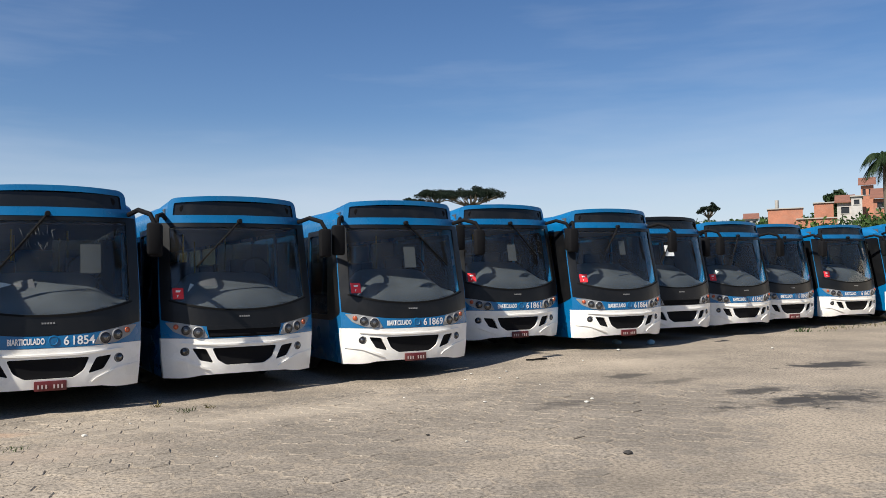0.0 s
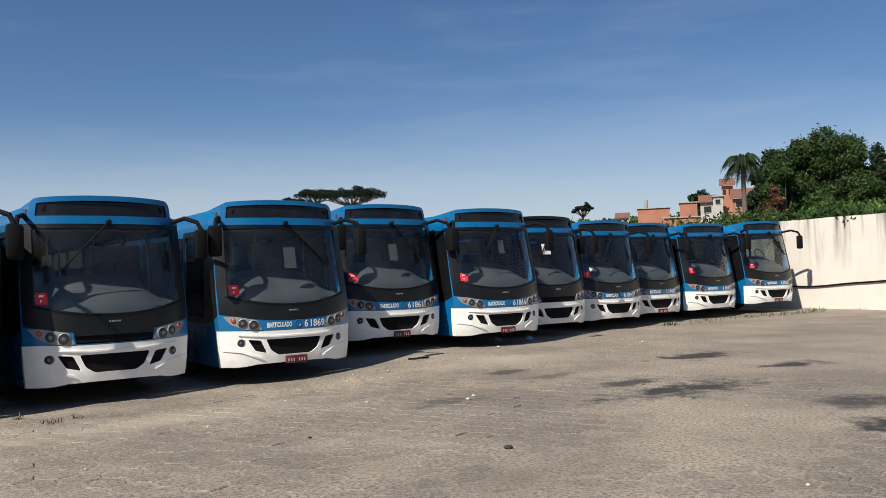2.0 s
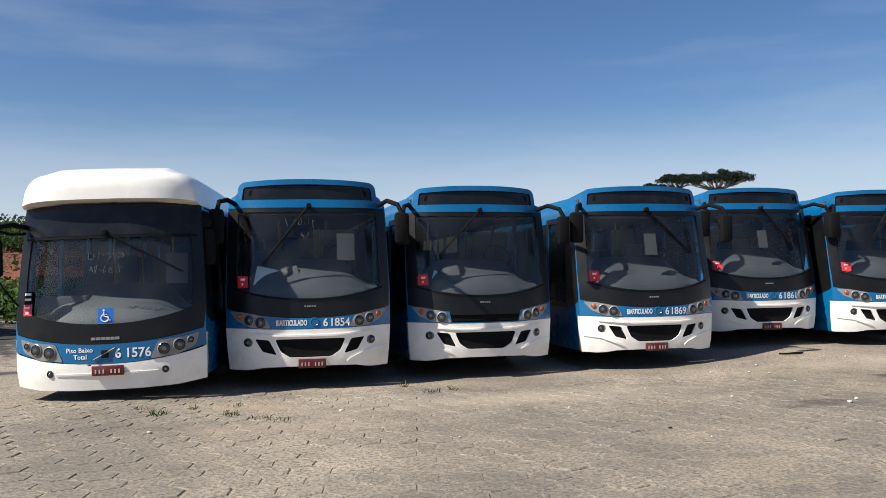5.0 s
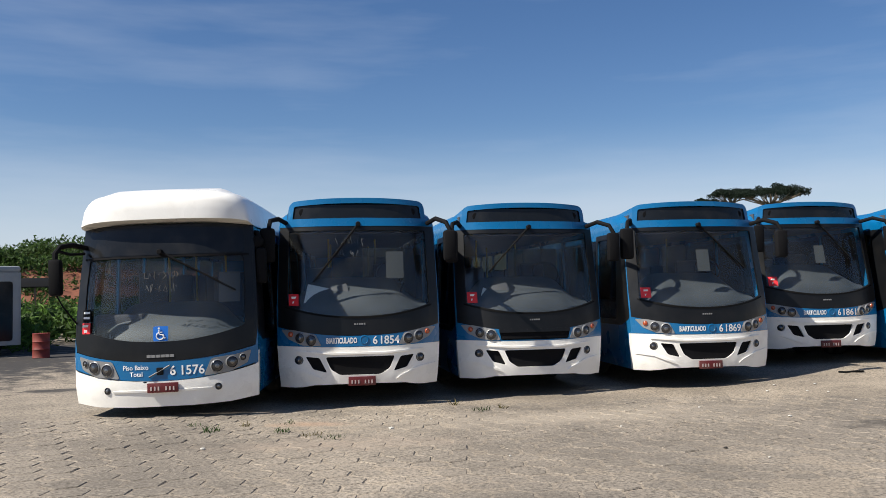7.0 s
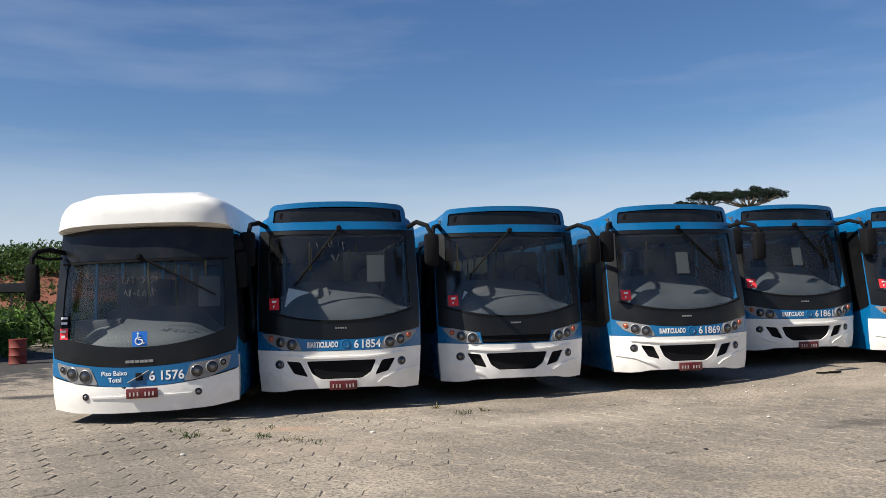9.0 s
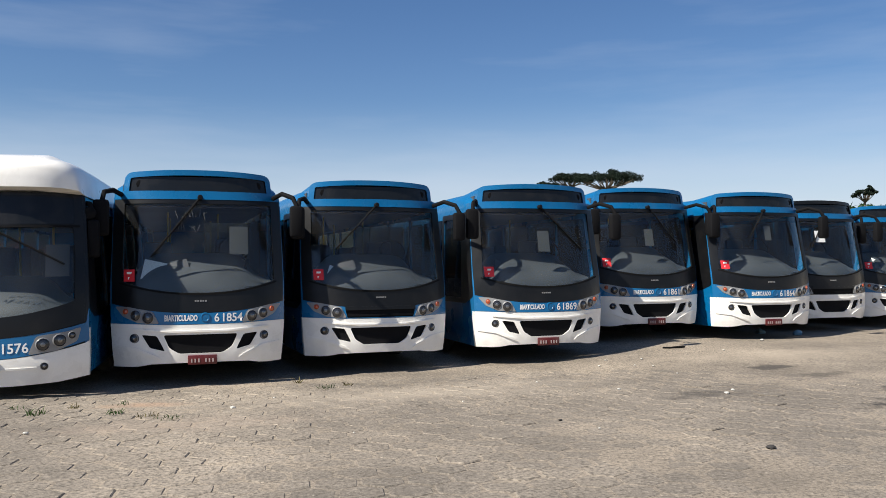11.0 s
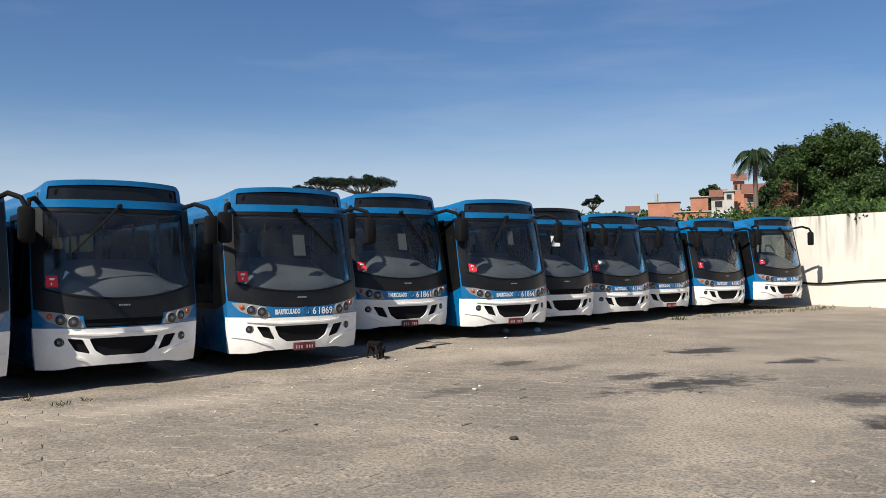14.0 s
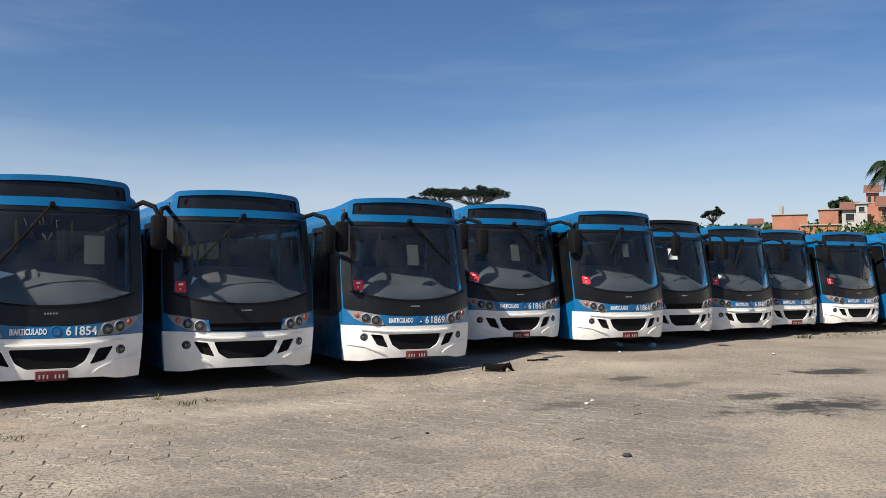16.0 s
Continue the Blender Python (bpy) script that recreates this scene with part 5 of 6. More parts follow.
# creepers and shrubs behind the wall, standing over its top
run_w = WALL_B - WALL_A
nrm_w = Vector((0.88, 0.48, 0))
spots, spots2 = [], []
for i in range(90):
    t = i / 89
    p = WALL_A.lerp(WALL_B, t * 0.95) + nrm_w * rr.uniform(1.9, 5.0)
    dd = p.length
    az = math.degrees(math.atan2(p.x, p.y))
    el = float(np.interp(az, [15, 22, 27, 30, 33, 37, 45], [2.6, 3.0, 3.35, 3.55, 3.9, 3.5, 3.2])) + rr.uniform(-0.35, 0.25)
    z = high(el, dd)
    r = rr.uniform(0.55, 0.95)
    (spots if i % 3 else spots2).append((p.x, p.y, z - r, r * 1.2, r * 1.2, r))
    spots.append((p.x, p.y, z - r - 1.1, r * 1.3, r * 1.3, r * 1.2))
for i in range(110):
    p = WALL_A.lerp(WALL_B, 0.25 + 0.72 * rr.random()) + nrm_w * rr.uniform(0.2, 1.6)
    r = rr.uniform(0.2, 0.36)
    spots.append((p.x, p.y, ground_z(p.x, p.y) + 3.25 + rr.uniform(-0.1, 0.2), r * 1.3, r * 1.3, r))
hedge("hedge", spots, LEAF, 52000, 0.11, 31, "thick green creepers and shrubs behind the yard wall")
hedge("shrubs", spots2, LEAFBRIGHT, 10000, 0.12, 32, "sunlit light green shrubs behind the yard wall")

broad_tree(30.3, 60, 7.3, 4.4, 41, LEAF, 3.6, "tall dense green tree behind the yard wall", count=20000)
broad_tree(32.6, 61, 8.55, 7.5, 42, LEAF, 3.6, "tallest leafy green tree with uneven crown", count=30000, clumps=36)
broad_tree(31.2, 63, 8.0, 6.5, 47, LEAFDARK, 3.6, "dark green tree in a dense clump", count=18000)
broad_tree(34.1, 62, 6.5, 3.6, 43, LEAFDARK, 3.6, "dark green tree in a dense clump", count=18000)
broad_tree(35.55, 64, 7.25, 4.2, 44, LEAFDARK, 3.6, "slender dark tree beside brick houses", count=20000, clumps=60)
broad_tree(34.9, 63, 5.9, 3.6, 56, LEAFDARK, 3.4, "dark tree that closes the gap in the clump", count=18000, clumps=50)
broad_tree(29.3, 63, 6.9, 3.4, 57, LEAFDARK, 3.6, "dark tree between the palm and taller trees", count=15000, clumps=40)
broad_tree(36.7, 60, 5.5, 4.0, 53, LEAFDARK, 3.4, "dark bushy tree below the brick houses", count=12000)
broad_tree(34.9, 58, 5.6, 3.6, 54, LEAF, 3.4, "bushy green tree in front of darker ones", count=12000)
broad_tree(28.9, 62, 6.2, 3.0, 55, LEAFDARK, 3.6, "dark tree close beside the palm", count=9000)
broad_tree(38.8, 58, 5.0, 6.0, 45, LEAFDARK, 3.4, "low dark tree below the brick house", count=12000)
broad_tree(29.6, 57, 5.2, 2.8, 46, LEAFBROWN, 3.4, "bare reddish-brown tree in front of green ones", leaf=0.14, count=2500)
broad_tree(25.3, 150, 5.1, 6.5, 48, LEAFDARK, 8, "distant round dark tree on the hillside", leaf=0.45, count=3500)
palm(27.9, 56, 7.4, 1.65, "palm tree with drooping dark green fronds")
araucaria(1.95, 110, 6.27, 8.6, 2.3, 51, "wide flat-topped araucaria pine on the skyline", 0.12, 12000)
araucaria(-0.45, 112, 6.22, 4.9, 1.9, 58, "flat-topped araucaria pine beside a wider one", 0.12, 5200)
araucaria(-1.95, 113, 5.62, 3.2, 1.1, 59, "low dark araucaria pine beside taller ones", 0.12, 2600)
araucaria(17.6, 120, 4.70, 2.6, 1.9, 52, "small distant araucaria pine on the skyline", 0.16, 2600)

# ---------------------------------------------------------------- houses on the hillside
BRICK = material("hollow_brick", (0.37, 0.155, 0.095), 0.9, var=0.35, scale=2, fine=6, bump=0.3, dirt=(0.26, 0.19, 0.15), dirt_amount=0.35)
RENDERED = material("grey_render", (0.45, 0.43, 0.40), 0.9, var=0.2, scale=2, bump=0.2, dirt=(0.2, 0.18, 0.16), dirt_amount=0.5)
WHITEWASH = material("white_render", (0.72, 0.70, 0.66), 0.9, var=0.1, dirt=(0.4, 0.36, 0.3), dirt_amount=0.4)
TILEROOF = material("clay_roof", (0.20, 0.085, 0.055), 0.9, var=0.35, fine=10, bump=0.4)
CONCRETE = material("concrete", (0.36, 0.34, 0.31), 0.9, var=0.2, bump=0.2)
DARKPANE = material("dark_window", (0.02, 0.022, 0.025), 0.2, var=0.3)


def house(az0, az1, d, el0, el1, mat, label, windows=2, roof=None, storeys=1, depth=5.0, turn=0.0, terrace=False):
    a, b = polar(az0, d), polar(az1, d)
    w = (b - a).length
    mid = (a + b) / 2
    gz = min(ground_z(mid.x, mid.y), high(el0, d)) - 0.5
    top = high(el1, d)
    h = top - gz
    ob = new("house")
    ob.matrix_world = pose(mid.x, mid.y, gz, 0, 0, -(az0 + az1) / 2 + turn)
    tagged(ob, label, "house")
    vis = high(el0, d) - gz
    step = (top - high(el0, d)) / storeys
    holes = []
    for s in range(storeys):
        z0 = vis + step * s + step * 0.32
        for i in range(windows):
            x = -w / 2 + w * (i + 0.5) / windows
            holes.append((x - w * 0.16 / windows * 1.6, x + w * 0.16 / windows * 1.6, z0, z0 + step * 0.42))
    part("wall", sheet([(-w / 2, 0), (w / 2, 0), (w / 2, h), (-w / 2, h)], [[(p, r), (q, r), (q, s), (p, s)] for p, q, r, s in holes], lambda x, z, dd: (x, dd, z), 0.2, 50, 50), mat, ob)
    bm = bmesh.new()
    box(bm, -w / 2, -w / 2 + 0.2, 0.21, depth, 0, h), box(bm, w / 2 - 0.2, w / 2, 0.21, depth, 0, h), box(bm, -w / 2 + 0.2, w / 2 - 0.2, depth - 0.2, depth, 0, h)
    part("wall", bm, mat, ob)
    for p, q, r, s in holes:
        win = part("window", boxed(p - 0.02, q + 0.02, 0.10, 0.14, r - 0.02, s + 0.02), DARKPANE, ob)
        part("sill", boxed(p - 0.08, q + 0.08, -0.06, 0.1, r - 0.08, r - 0.005), CONCRETE, win)
    if roof == "tile":
        bm = bmesh.new()
        vs = [bm.verts.new(c) for c in ((-w / 2 - 0.3, -0.4, h), (w / 2 + 0.3, -0.4, h), (w / 2 + 0.3, depth + 0.3, h + depth * 0.28), (-w / 2 - 0.3, depth + 0.3, h + depth * 0.28), (-w / 2 - 0.3, -0.4, h + 0.12), (w / 2 + 0.3, -0.4, h + 0.12), (w / 2 + 0.3, depth + 0.3, h + depth * 0.28 + 0.12), (-w / 2 - 0.3, depth + 0.3, h + depth * 0.28 + 0.12))]
        for f in ((0, 3, 2, 1), (4, 5, 6, 7), (0, 1, 5, 4), (1, 2, 6, 5), (2, 3, 7, 6), (3, 0, 4, 7)):
            bm.faces.new([vs[i] for i in f])
        part("roof", bm, TILEROOF, ob)
    else:
        part("roof", boxed(-w / 2 - 0.15, w / 2 + 0.15, -0.2, depth + 0.1, h, h + 0.15), CONCRETE, ob)
        if storeys > 1:
            part("floor_slab", boxed(-w / 2 - 0.1, w / 2 + 0.1, -0.15, -0.01, vis + step - 0.1, vis + step + 0.1), CONCRETE, ob)
    return ob


house(21.2, 23.25, 150, 3.5, 4.05, BRICK, "long bare-brick house on the hillside", windows=0)
house(22.9, 25.6, 128, 2.6, 3.35, BRICK, "low bare-brick house with a long plain wall", windows=0)
house(23.9, 25.0, 140, 3.7, 4.30, BRICK, "bare-brick house with a flat roof", windows=0)
house(25.2, 26.1, 125, 3.3, 4.25, RENDERED, "grey rendered house among brick ones", windows=1, roof="tile")
house(26.0, 26.6, 112, 3.9, 4.6, RENDERED, "narrow grey hillside house with a window", windows=1)
house(26.55, 27.25, 118, 4.4, 5.25, BRICK, "brick hillside house with a clay roof", windows=2, roof="tile")
house(27.2, 28.9, 95, 3.6, 4.4, BRICK, "small brick house behind the palm tree", windows=2, roof="tile")
house(29.2, 31.2, 85, 3.4, 4.2, BRICK, "small brick house half hidden by trees", windows=2)
house(36.0, 37.3, 78, 4.6, 6.1, BRICK, "two-storey bare-brick house on the slope", windows=1, storeys=2)
house(37.35, 41.0, 78, 4.9, 6.55, BRICK, "two-storey brick house with an open upper floor", windows=2, storeys=2)
house(38.0, 38.7, 76, 5.5, 6.4, WHITEWASH, "white-rendered upper room beside bare brick", windows=1)
house(15.2, 15.6, 420, 3.3, 3.75, WHITEWASH, "distant white building on the skyline", windows=2)
house(15.8, 16.1, 430, 3.3, 3.70, WHITEWASH, "distant white building on the skyline", windows=2)
house(19.8, 20.6, 180, 3.1, 3.5, RENDERED, "distant low grey house on the skyline", windows=2, roof="tile")
tank = tagged(part("water_tower", tube(bmesh.new(), [(0, 0, 0), (0, 0, 11.0)], 0.32, 10), CONCRETE), "thin concrete water tower above brick houses", "tower")
tank.location = polar(21.75, 160, high(4.62, 160) - 11.0)

# scrub on the far slopes
spots = []
for i in range(70):
    az, d = rr.uniform(12, 27), rr.uniform(165, 330)
    p = polar(az, d)
    z = high(float(np.interp(az, [12, 19, 27], [3.35, 3.5, 3.6])) + rr.uniform(-0.35, 0.05), d)
    spots.append((p.x, p.y, z - 2.0, rr.uniform(3, 6), rr.uniform(3, 6), rr.uniform(1.5, 2.5)))
hedge("far_scrub", spots, LEAF, 9000, 0.8, 61, "far green scrub along the hill crest")

# ---------------------------------------------------------------- field and bank beyond the yard's other end
EARTH = material("red_earth", (0.165, 0.055, 0.028), 0.95, var=0.45, scale=1.6, fine=4, bump=0.6, dirt=(0.10, 0.10, 0.04), dirt_amount=0.35)


def earth_bank():
    bm = bmesh.new()
    rows = []
    for i in range(40):
        az = -75 + 50 * i / 39
        ring = []
        for d, z in ((50, -0.3), (53, 0.9), (57, 1.9), (60, 2.9), (62, 3.7), (68, 4.2), (85, 4.6), (110, 2.0)):
            k = 0.5 * noise.noise((az * 0.5, d * 0.2, 0)) + 0.2 * noise.noise((az * 2, d * 0.7, 3))
            p = polar(az, d + k * 2)
            edge = min(1.0, (i + 0.2) / 5, (39.2 - i) / 5)
            ring.append(bm.verts.new((p.x, p.y, z * edge + k * 0.3 if z > 0 else z)))
        rows.append(ring)
    for a, b in zip(rows, rows[1:]):
        for k in range(7):
            bm.faces.new((a[k], b[k], b[k + 1], a[k + 1]))
    return tagged(part("earth_bank", bm, EARTH), "bare red earth bank with scrub on its crest", "bank", kind="structure")


earth_bank()
spots, spots2, spots3 = [], [], []
for i in range(190):
    az = rr.uniform(-58, -34)
    d = rr.uniform(61, 84)
    p = polar(az, d, (3.9 if d < 66 else 5.1) + rr.uniform(-0.7, 0.3))
    r = rr.uniform(0.8, 1.5)
    spots.append((*p, r * 1.3, r * 1.3, r * 0.7))
for i in range(90):
    az, d = rr.uniform(-58, -34), rr.uniform(60.5, 63)
    r = rr.uniform(0.5, 0.9)
    spots.append((*polar(az, d, 3.35 + (d - 60.5) * 0.5 + rr.uniform(-0.4, 0.2)), r * 1.5, r * 1.5, r * 0.7))
for i in range(150):
    az = rr.uniform(-58, -32)
    d = rr.uniform(28.5, 47)
    p = polar(az, d)
    top = float(np.interp(d, [28, 32, 47], [0.7, 1.10, 1.35])) + rr.uniform(-0.3, 0.2)
    r = rr.uniform(0.45, 0.8)
    (spots2 if i % 2 else spots3).append((p.x, p.y, max(0.3, top - r * 0.7), r * 1.3, r * 1.3, r))
for i in range(230):
    az, d = rr.uniform(-58, -34), rr.uniform(50, 60.5)
    z = float(np.interp(d, [50, 53, 57, 60], [0.0, 0.9, 1.9, 2.9]))
    if noise.noise((az * 0.5, d * 0.16, 5)) > 0.02 and d < 55 or noise.noise((az * 0.9, d * 0.3, 9)) > 0.16:
        r = rr.uniform(0.4, 0.8)
        spots.append((*polar(az, d, z + 0.1), r * 1.6, r * 1.6, r * 0.6))
hedge("scrub", spots, LEAFSCRUB, 60000, 0.15, 71, "green scrub and small trees on the bank", "shrubs")
hedge("crop_field", spots2, LEAFBRIGHT, 14000, 0.17, 72, "tall bright green crop plants past the yard", "plants", 0.22)
hedge("undergrowth", spots3, LEAFSCRUB, 14000, 0.15, 73, "dense green undergrowth at the yard's edge", "plants")

# the drum by the field
drum = new("oil_drum")
p = polar(-45.0, 25.6)
drum.location = (p.x, p.y, ground_z(p.x, p.y))
drum.scale = (0.82, 0.82, 0.86)
tagged(drum, "rusty red steel drum at the yard's edge", "drum")
DRUMRED = material("rusty_red_paint", (0.22, 0.03, 0.022), 0.7, var=0.3, bump=0.2, dirt=(0.08, 0.04, 0.02), dirt_amount=0.5)
part("shell", lathe(bmesh.new(), [(0.27, 0.0), (0.28, 0.02), (0.27, 0.04), (0.265, 0.26), (0.28, 0.28), (0.265, 0.30), (0.265, 0.50), (0.28, 0.52), (0.265, 0.54), (0.27, 0.76), (0.28, 0.78), (0.25, 0.775)], Matrix(), 24), DRUMRED, drum)
part("lid", lathe(bmesh.new(), [(0.249, 0.70), (0.249, 0.752), (0.02, 0.756)], Matrix(), 24), DRUMRED, drum)


def low_shed():
    """A long lean-to with a dark sheet roof on posts at the foot of the bank."""
    c = polar(-45.35, 49.0)
    gz = ground_z(c.x, c.y)
    shed = new("shed")
    shed.matrix_world = pose(c.x, c.y, gz, 0, 0, 45.3)
    tagged(shed, "long low open shed with a dark sheet roof", "shed")
    top = high(1.30, 49.0) - gz
    bm = bmesh.new()
    box(bm, -1.3, 1.3, -0.8, 1.2, 0, 0.06, 0.01)
    roof = part("roof", bm, RUBBER, shed, "dark sheet roof")
    roof.matrix_basis = pose(0, 0, top - 0.42, 14, 0, 0)
    for x in (-1.15, 0.0, 1.15):
        part("post", boxed(x - 0.05, x + 0.05, 0.9, 1.0, 0, top - 0.24), BARK, shed)
        part("post", boxed(x - 0.05, x + 0.05, -0.65, -0.55, 0, top - 0.6), BARK, shed)


low_shed()


def far_bus():
    """A pale bus parked across the yard's far end, mostly out of sight."""
    c = polar(-46.12, 27.2)
    bus = new("bus")
    bus.matrix_world = pose(c.x, c.y, ground_z(c.x, c.y), 0, 0, 62)
    tagged(bus, "pale grey and white bus parked by the field", "bus")
    GREY = material("pale_grey_paint", (0.29, 0.305, 0.305), 0.45, var=0.15, dirt=DUST, dirt_amount=0.35)
    panes = [(0.35 + 1.3 * i, 1.5 + 1.3 * i) for i in range(6)]
    for s, x in ((1, 0.0), (-1, -2.4)):
        part("side_wall", sheet([(0.0, 0.30), (8.5, 0.30), (8.5, 2.38), (0.0, 2.38)], [rounded([(a, 0.75 if i == 0 else 1.15), (b, 0.75 if i == 0 else 1.15), (b, 2.1), (a, 2.1)], 0.06, 2) for i, (a, b) in enumerate(panes)], lambda a, b, d: (x - s * d, a, b), 0.05, 2, 2), GREY, bus)
        for a, b in panes:
            part("side_pane", boxed(x - s * 0.035 - 0.003, x - s * 0.035 + 0.003, a - 0.03, b + 0.03, 0.72 if a < 0.5 else 1.12, 2.13), DISPLAY, bus)
        for y in (1.9, 6.6):
            wheel_thing(bus, x - s * 0.2, y, 0.0)
    part("roof", boxed(-2.4, 0.0, -0.02, 8.5, 2.381, 2.56, bevel=0.07), GREY, bus)
    part("front_wall", sheet([(-2.345, 0.30), (-0.055, 0.30), (-0.055, 2.38), (-2.345, 2.38)], [rounded([(-2.2, 0.42), (-0.22, 0.42), (-0.22, 2.12), (-2.2, 2.12)], 0.08, 2)], lambda a, b, d: (a, -0.04 + d, b), 0.06, 2, 2), GREY, bus)
    part("windscreen", boxed(-2.25, -0.17, -0.01, 0.0, 0.38, 2.2), DISPLAY, bus)
    part("rear_wall", boxed(-2.34, -0.06, 8.44, 8.5, 0.3, 2.38), GREY, bus)
    part("floor_pan", boxed(-2.3, -0.1, 0.06, 8.43, 0.45, 0.62), UNDER, bus)


far_bus()


# ---------------------------------------------------------------- weeds and litter
def tuft(x, y, r, n, seed, mat, tall=0.14, label="small green weed in a paving joint"):
    rnd = random.Random(seed)
    bm = bmesh.new()
    for i in range(n):
        a, q = rnd.uniform(0, 6.28), r * rnd.random() ** 0.5
        p = Vector((q * math.cos(a), q * math.sin(a), 0))
        lean = Vector((rnd.gauss(0, 0.5), rnd.gauss(0, 0.5), 1)).normalized()
        h, w = tall * rnd.uniform(0.5, 1.2), Vector((math.cos(a * 3), math.sin(a * 3), 0)) * tall * 0.06
        mid, tip = p + lean * h * 0.55, p + lean * h + Vector((lean.x, lean.y, -0.4)) * h * 0.35
        v = [bm.verts.new(c) for c in (p - w, p + w, mid + w * 0.8, mid - w * 0.8, tip)]
        bm.faces.new(v[:4]), bm.faces.new((v[3], v[2], v[4]))
    ob = part("weed", bm, mat)
    ob.location = (x, y, ground_z(x, y) - 0.004)
    tagged(ob, label, "weed", group="weeds in the paving", kind="stuff")


for i, (x, y, r, n, mat, tall) in enumerate([
        (-6.12, 8.75, 0.10, 26, LEAF, 0.13), (-5.97, 9.26, 0.07, 18, STRAW, 0.10), (-5.26, 8.94, 0.11, 30, LEAFSCRUB, 0.10), (-4.47, 8.73, 0.16, 40, LEAF, 0.07), (-4.75, 8.78, 0.13, 30, STRAW, 0.08),
        (-4.10, 11.95, 0.05, 9, STRAW, 0.16), (-3.5, 11.41, 0.12, 26, LEAF, 0.10), (-3.25, 11.7, 0.09, 18, STRAW, 0.12), (-5.55, 9.6, 0.09, 18, LEAF, 0.08), (-6.6, 9.1, 0.08, 16, LEAF, 0.08),
        (10.05, 23.7, 0.22, 27, LEAF, 0.21), (10.6, 23.7, 0.35, 22, LEAF, 0.08), (11.5, 24.6, 0.45, 31, STRAW, 0.14), (12.1, 25.0, 0.40, 27, LEAF, 0.13), (13.1, 25.5, 0.5, 40, STRAW, 0.14), (13.9, 25.7, 0.5, 36, LEAF, 0.14),
        (14.6, 25.9, 0.5, 40, STRAW, 0.17), (15.4, 26.0, 0.5, 36, LEAF, 0.14), (16.2, 26.4, 0.5, 40, STRAW, 0.17), (16.9, 27.2, 0.4, 31, LEAF, 0.17), (18.4, 26.9, 0.3, 22, LEAF, 0.10), (19.4, 25.0, 0.35, 18, STRAW, 0.08)]):
    tuft(x, y, r, n, 100 + i, mat, tall, "dry grass tuft on the yard's edge" if mat is STRAW else "small green weed in a paving joint")

STONEWHITE = material("pale_stone", (0.50, 0.48, 0.43), 0.9, var=0.2, bump=0.4)
STONEDARK = material("dark_lump", (0.035, 0.032, 0.030), 0.9, var=0.3, bump=0.5)


def lump(x, y, r, seed, mat, name, label, flat=0.55):
    bm = bmesh.new()
    bmesh.ops.create_icosphere(bm, subdivisions=2, radius=r)
    for v in bm.verts:
        v.co *= 1 + 0.35 * noise.noise(v.co / r * 1.2 + Vector((seed * 3.1, 0, 0)))
        v.co.z *= flat
    ob = part(name, bm, mat)
    ob.matrix_world = pose(x, y, ground_z(x, y) + r * flat * 0.6 + 0.004, 0, 0, seed * 47)
    tagged(ob, label, "stone" if mat is STONEWHITE else "litter", group="litter on the paving")


for i, (x, y, r) in enumerate([(-4.08, 9.54, 0.06), (-5.48, 7.69, 0.05), (0.45, 14.73, 0.04), (0.52, 11.44, 0.045), (-3.89, 10.42, 0.03), (3.72, 18.12, 0.07), (1.85, 11.13, 0.06), (1.06, 14.77, 0.04), (1.18, 13.89, 0.035),
                               (1.46, 13.06, 0.03), (1.97, 11.4, 0.05), (0.9, 14.03, 0.035), (0.33, 14.09, 0.04), (3.53, 5.9, 0.035), (7.12, 18.36, 0.06), (2.3, 11.1, 0.03), (-1.4, 10.2, 0.03), (-2.2, 8.1, 0.025), (4.9, 9.4, 0.03), (0.2, 8.6, 0.025), (-0.6, 12.2, 0.03), (2.6, 15.9, 0.04)]):
    lump(x, y, r * 0.55, i + 1, STONEWHITE, "pebble", "small pale chip of stone on the paving")
lump(1.68, 7.87, 0.042, 40, STONEDARK, "clod", "dark lump of dirt lying on the paving", 0.5)
lump(-0.2, 9.0, 0.02, 41, STONEDARK, "clod", "dark lump of dirt lying on the paving", 0.5)
lump(4.6, 10.2, 0.022, 42, STONEDARK, "clod", "dark lump of dirt lying on the paving", 0.4)
# scraps of pale blue plastic under a bus, and a dry twig in the open
SCRAP = material("pale_blue_plastic", (0.20, 0.34, 0.42), 0.5, var=0.2, dirt=DUST, dirt_amount=0.4)
lump(4.1, 20.1, 0.11, 43, SCRAP, "plastic_scrap", "crumpled pale blue plastic scrap under a bus", 0.6)
lump(4.85, 19.9, 0.10, 44, SCRAP, "plastic_scrap", "crumpled pale blue plastic scrap under a bus", 0.7)
bm = bmesh.new()
tube(bm, [(-0.30, 0.0, 0.012), (-0.12, 0.03, 0.016), (0.06, 0.0, 0.020), (0.20, 0.02, 0.014), (0.31, -0.01, 0.010)], 0.009, 6, 0.004)
tube(bm, [(0.0, 0.01, 0.018), (0.07, 0.08, 0.026), (0.12, 0.10, 0.016)], 0.005, 5, 0.003)
twig = part("twig", bm, BARK)
twig.matrix_world = pose(0.74, 5.54, ground_z(0.74, 5.54) + 0.004, 0, 0, -4)
tagged(twig, "thin dry forked twig lying on the paving", "twig")
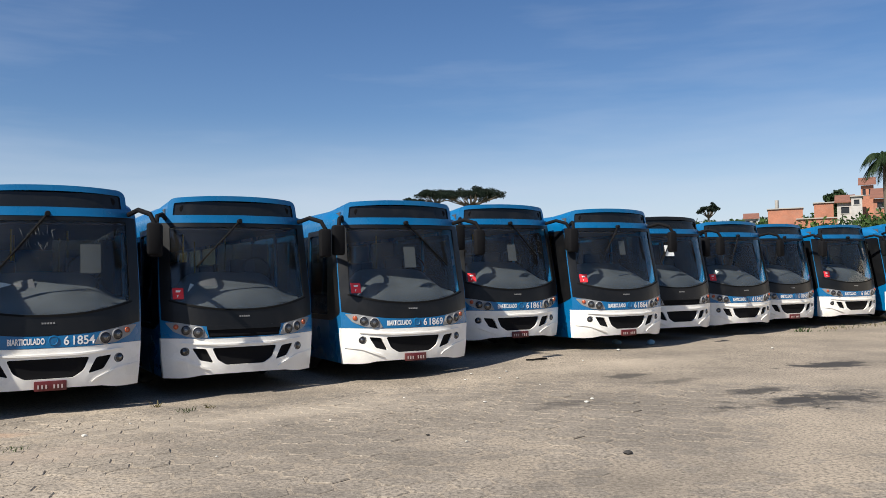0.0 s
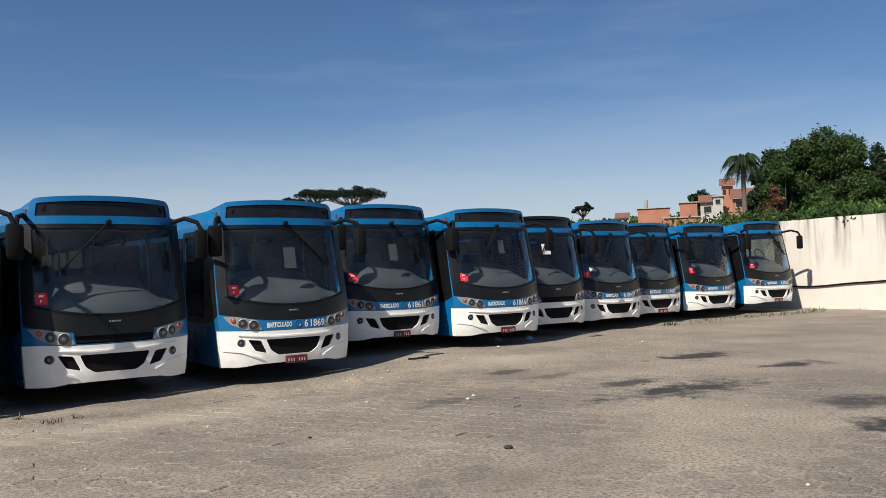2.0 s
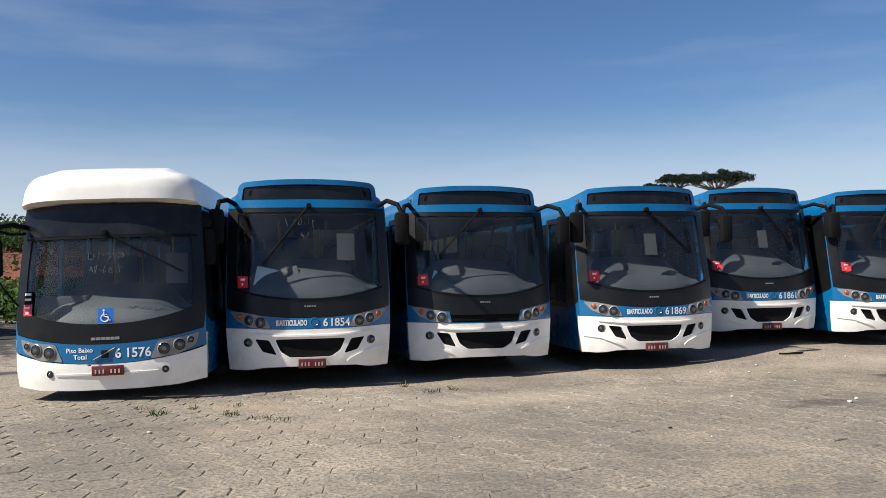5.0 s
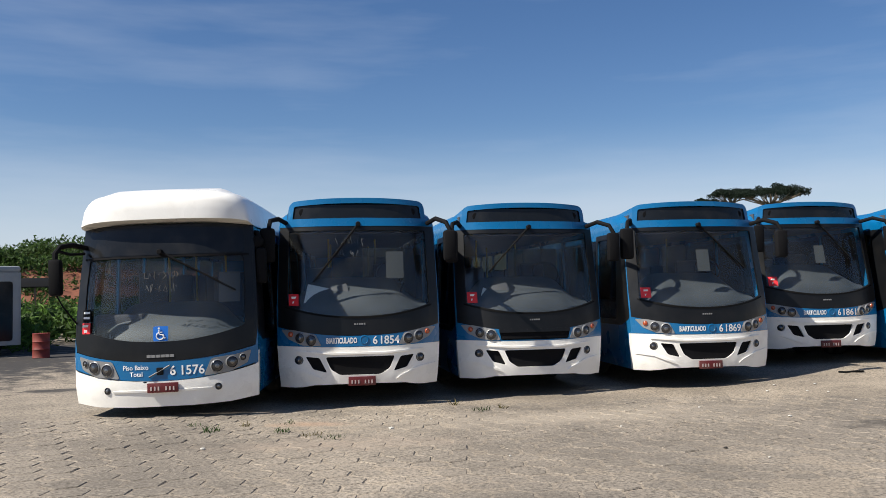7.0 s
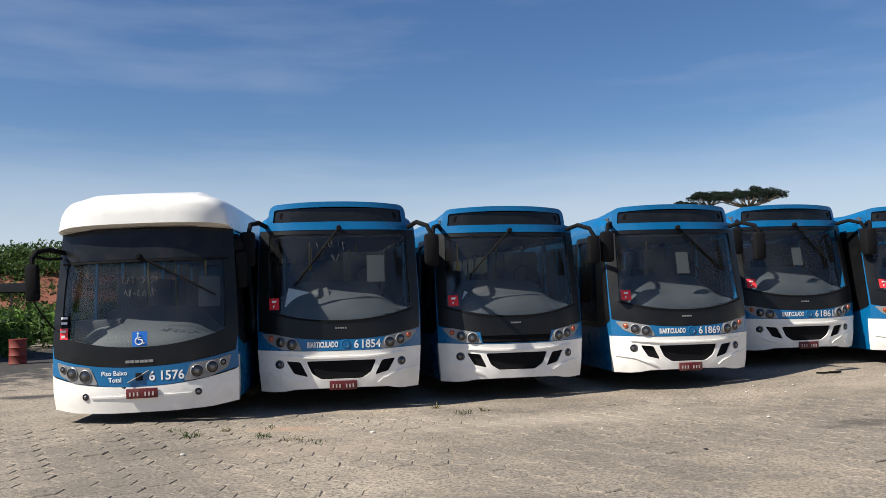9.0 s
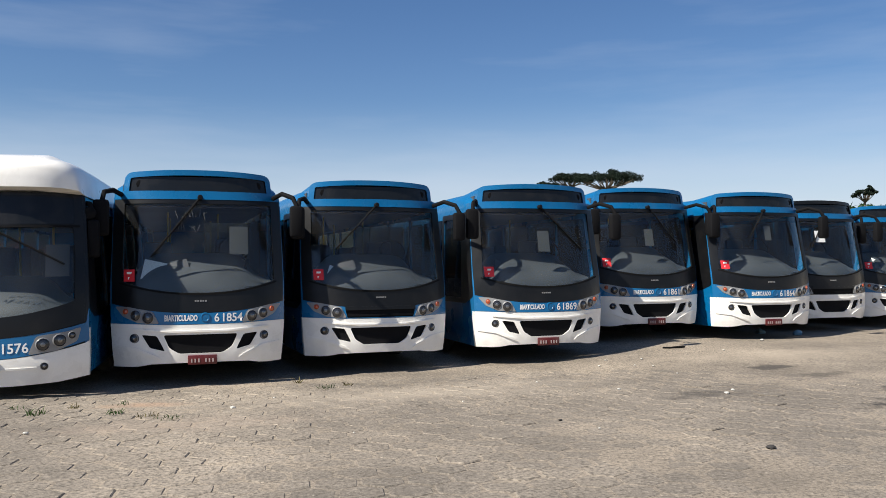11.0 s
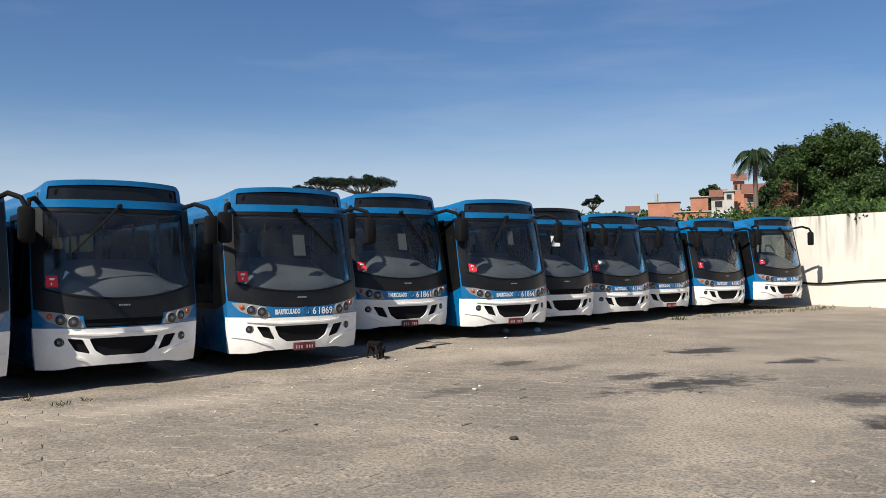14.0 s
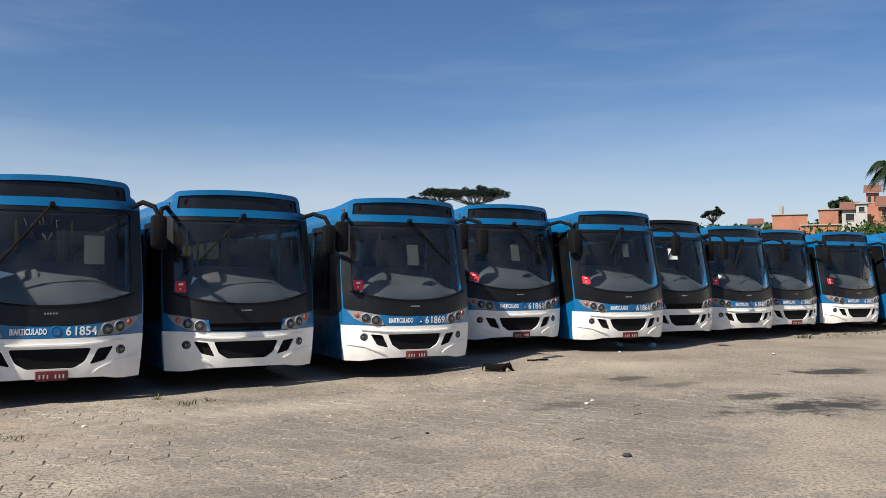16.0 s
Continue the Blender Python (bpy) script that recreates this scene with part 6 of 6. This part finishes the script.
# a curled dark strip of rubber by the shadow's edge
bm = bmesh.new()
tube(bm, [(-0.32, 0.05, 0.02), (-0.1, -0.05, 0.03), (0.15, 0.0, 0.06), (0.34, 0.07, 0.05), (0.22, 0.12, 0.03), (0.0, 0.14, 0.02)], 0.028, 6)
bmesh.ops.scale(bm, vec=(0.6, 0.6, 0.6), verts=bm.verts)
strip = part("rubber_strip", bm, RUBBER)
strip.location = (1.75, 16.2, ground_z(1.75, 16.2))
tagged(strip, "curled strip of black rubber on the ground", "litter")

# ---------------------------------------------------------------- the dog
FUR = material("dark_fur", (0.006, 0.005, 0.005), 0.95, spec=0.08, var=0.4, scale=10, fine=120, bump=0.5)
TAN = material("tan_fur", (0.022, 0.016, 0.011), 0.95, spec=0.08, var=0.3, fine=120, bump=0.5)


def loft(rings, n=12):
    """Rings (x, z, half width, half height) along the length."""
    bm = bmesh.new()
    rs = [[bm.verts.new((x, w * math.cos(2 * math.pi * k / n), z + h * math.sin(2 * math.pi * k / n))) for k in range(n)] for x, z, w, h in rings]
    for a, b in zip(rs, rs[1:]):
        for k in range(n):
            bm.faces.new((a[k], a[(k + 1) % n], b[(k + 1) % n], b[k]))
    bm.faces.new(rs[0][::-1]), bm.faces.new(rs[-1])
    return bm


def build_dog():
    dog = new("dog")
    dog.scale = (0.88, 0.88, 0.88)
    tagged(dog, "small dark brown dog with tan legs", "dog")
    body = part("body", loft([(-0.22, 0.29, 0.02, 0.03), (-0.20, 0.28, 0.06, 0.075), (-0.12, 0.275, 0.075, 0.085), (0.0, 0.265, 0.075, 0.08), (0.10, 0.265, 0.08, 0.095), (0.18, 0.285, 0.07, 0.085), (0.23, 0.31, 0.05, 0.06), (0.25, 0.32, 0.02, 0.03)]), FUR, dog)
    head = part("head", loft([(-0.06, -0.05, 0.03, 0.04), (0.0, 0.0, 0.055, 0.055), (0.05, 0.01, 0.058, 0.055), (0.09, -0.005, 0.045, 0.04), (0.13, -0.02, 0.028, 0.026), (0.17, -0.025, 0.022, 0.02), (0.178, -0.025, 0.008, 0.008)], 10), FUR, dog)
    for s in (-1, 1):
        bm = bmesh.new()
        vs = [bm.verts.new(c) for c in ((0.0, s * 0.03, 0.045), (0.03, s * 0.06, 0.03), (-0.01, s * 0.075, 0.085), (-0.015, s * 0.045, 0.05))]
        for f in ((0, 1, 2), (0, 2, 3), (1, 3, 2), (0, 3, 1)):
            bm.faces.new([vs[i] for i in f])
        part("ear", bm, FUR, head)
    tail = part("tail", tube(bmesh.new(), [(0, 0, 0), (-0.05, 0, -0.01), (-0.08, 0, -0.07), (-0.09, 0, -0.14)], 0.02, 7, 0.008), FUR, dog)
    tail.location = (-0.21, 0, 0.32)
    legs = []
    for nm, x, s in (("front_leg", 0.15, 1), ("front_leg", 0.15, -1), ("hind_leg", -0.16, 1), ("hind_leg", -0.16, -1)):
        k = 0.0 if nm == "front_leg" else -0.03
        bm = bmesh.new()
        tube(bm, [(0, 0, 0.03), (0.01 + k * 0.4, 0, -0.10), (k * 0.9, 0, -0.19), (0.0, 0, -0.245)], 0.034, 8, 0.017)
        tube(bm, [(-0.012, 0, -0.243), (0.045, 0, -0.245)], 0.019, 7)
        leg = part(nm, bm, TAN, dog)
        legs.append((leg, x, s * 0.052))
    return dog, head, legs


dog, dog_head, dog_legs = build_dog()
lay_paving()


def motions():
    """The dog comes out from between the buses, sniffs along the shadow's edge, sits and curls up."""
    path = DOGPATH
    rows = [(t, pose(x, y, ground_z(x, y) + dz, 0, tip, turn)) for t, x, y, dz, turn, tip in path]
    walk(dog, rows)
    walk(dog_head, [(0.0, pose(0.25, 0, 0.36)), (12.4, pose(0.26, 0, 0.36, 0, 10)), (13.4, pose(0.27, 0, 0.33, 0, 35)), (14.0, pose(0.27, 0, 0.22, 0, 60)), (14.7, pose(0.27, 0, 0.20, 0, 65)), (15.0, pose(0.28, 0, 0.28, 0, 40)),
                    (15.2, pose(0.27, 0, 0.34, 0, 20)), (15.6, pose(0.25, 0.03, 0.36, 0, 20, 20)), (16.0, pose(0.24, 0.05, 0.34, 0, 35, 40))])
    for k, (leg, x, y) in enumerate(dog_legs):
        ph = 0 if k in (0, 3) else math.pi
        out = [(0.0, pose(x, y, 0.25)), (11.4, pose(x, y, 0.25))]
        t = 11.6
        while t < 15.0:
            amp = 24 if t < 13.4 else 12
            out.append((t, pose(x, y, 0.25, 0, amp * math.sin(2 * math.pi * t / 0.6 + ph), 0)))
            t = round(t + 0.15, 2)
        fold = -72 if k < 2 else -80
        out += [(15.1, pose(x, y, 0.25)), (15.35, pose(x, y, 0.23, 0, -20 if k < 2 else -65)), (15.7, pose(x, y, 0.22, 0, fold)), (16.0, pose(x, y, 0.21, 0, fold))]
        walk(leg, out)


DOGPATH = [
    (0.0, -1.0, 18.9, 0, -60, 0), (11.4, -1.0, 18.9, 0, -60, 0), (12.2, 0.10, 16.6, 0, -65, 0), (12.6, 0.55, 15.75, 0, -80, 0), (13.0, 0.63, 15.45, 0, -84, 0), (13.5, 0.66, 15.38, 0, -74, 0),
    (14.0, 0.72, 15.25, 0, -62, 0), (14.5, 0.79, 15.05, 0, -60, 0), (14.9, 0.86, 14.93, 0, -66, 0), (15.1, 0.86, 14.86, 0, -64, -4), (15.35, 0.86, 14.92, -0.05, -58, -22), (15.7, 0.86, 14.95, -0.15, -50, -8), (16.0, 0.87, 14.92, -0.18, -30, 0),
]
motions()
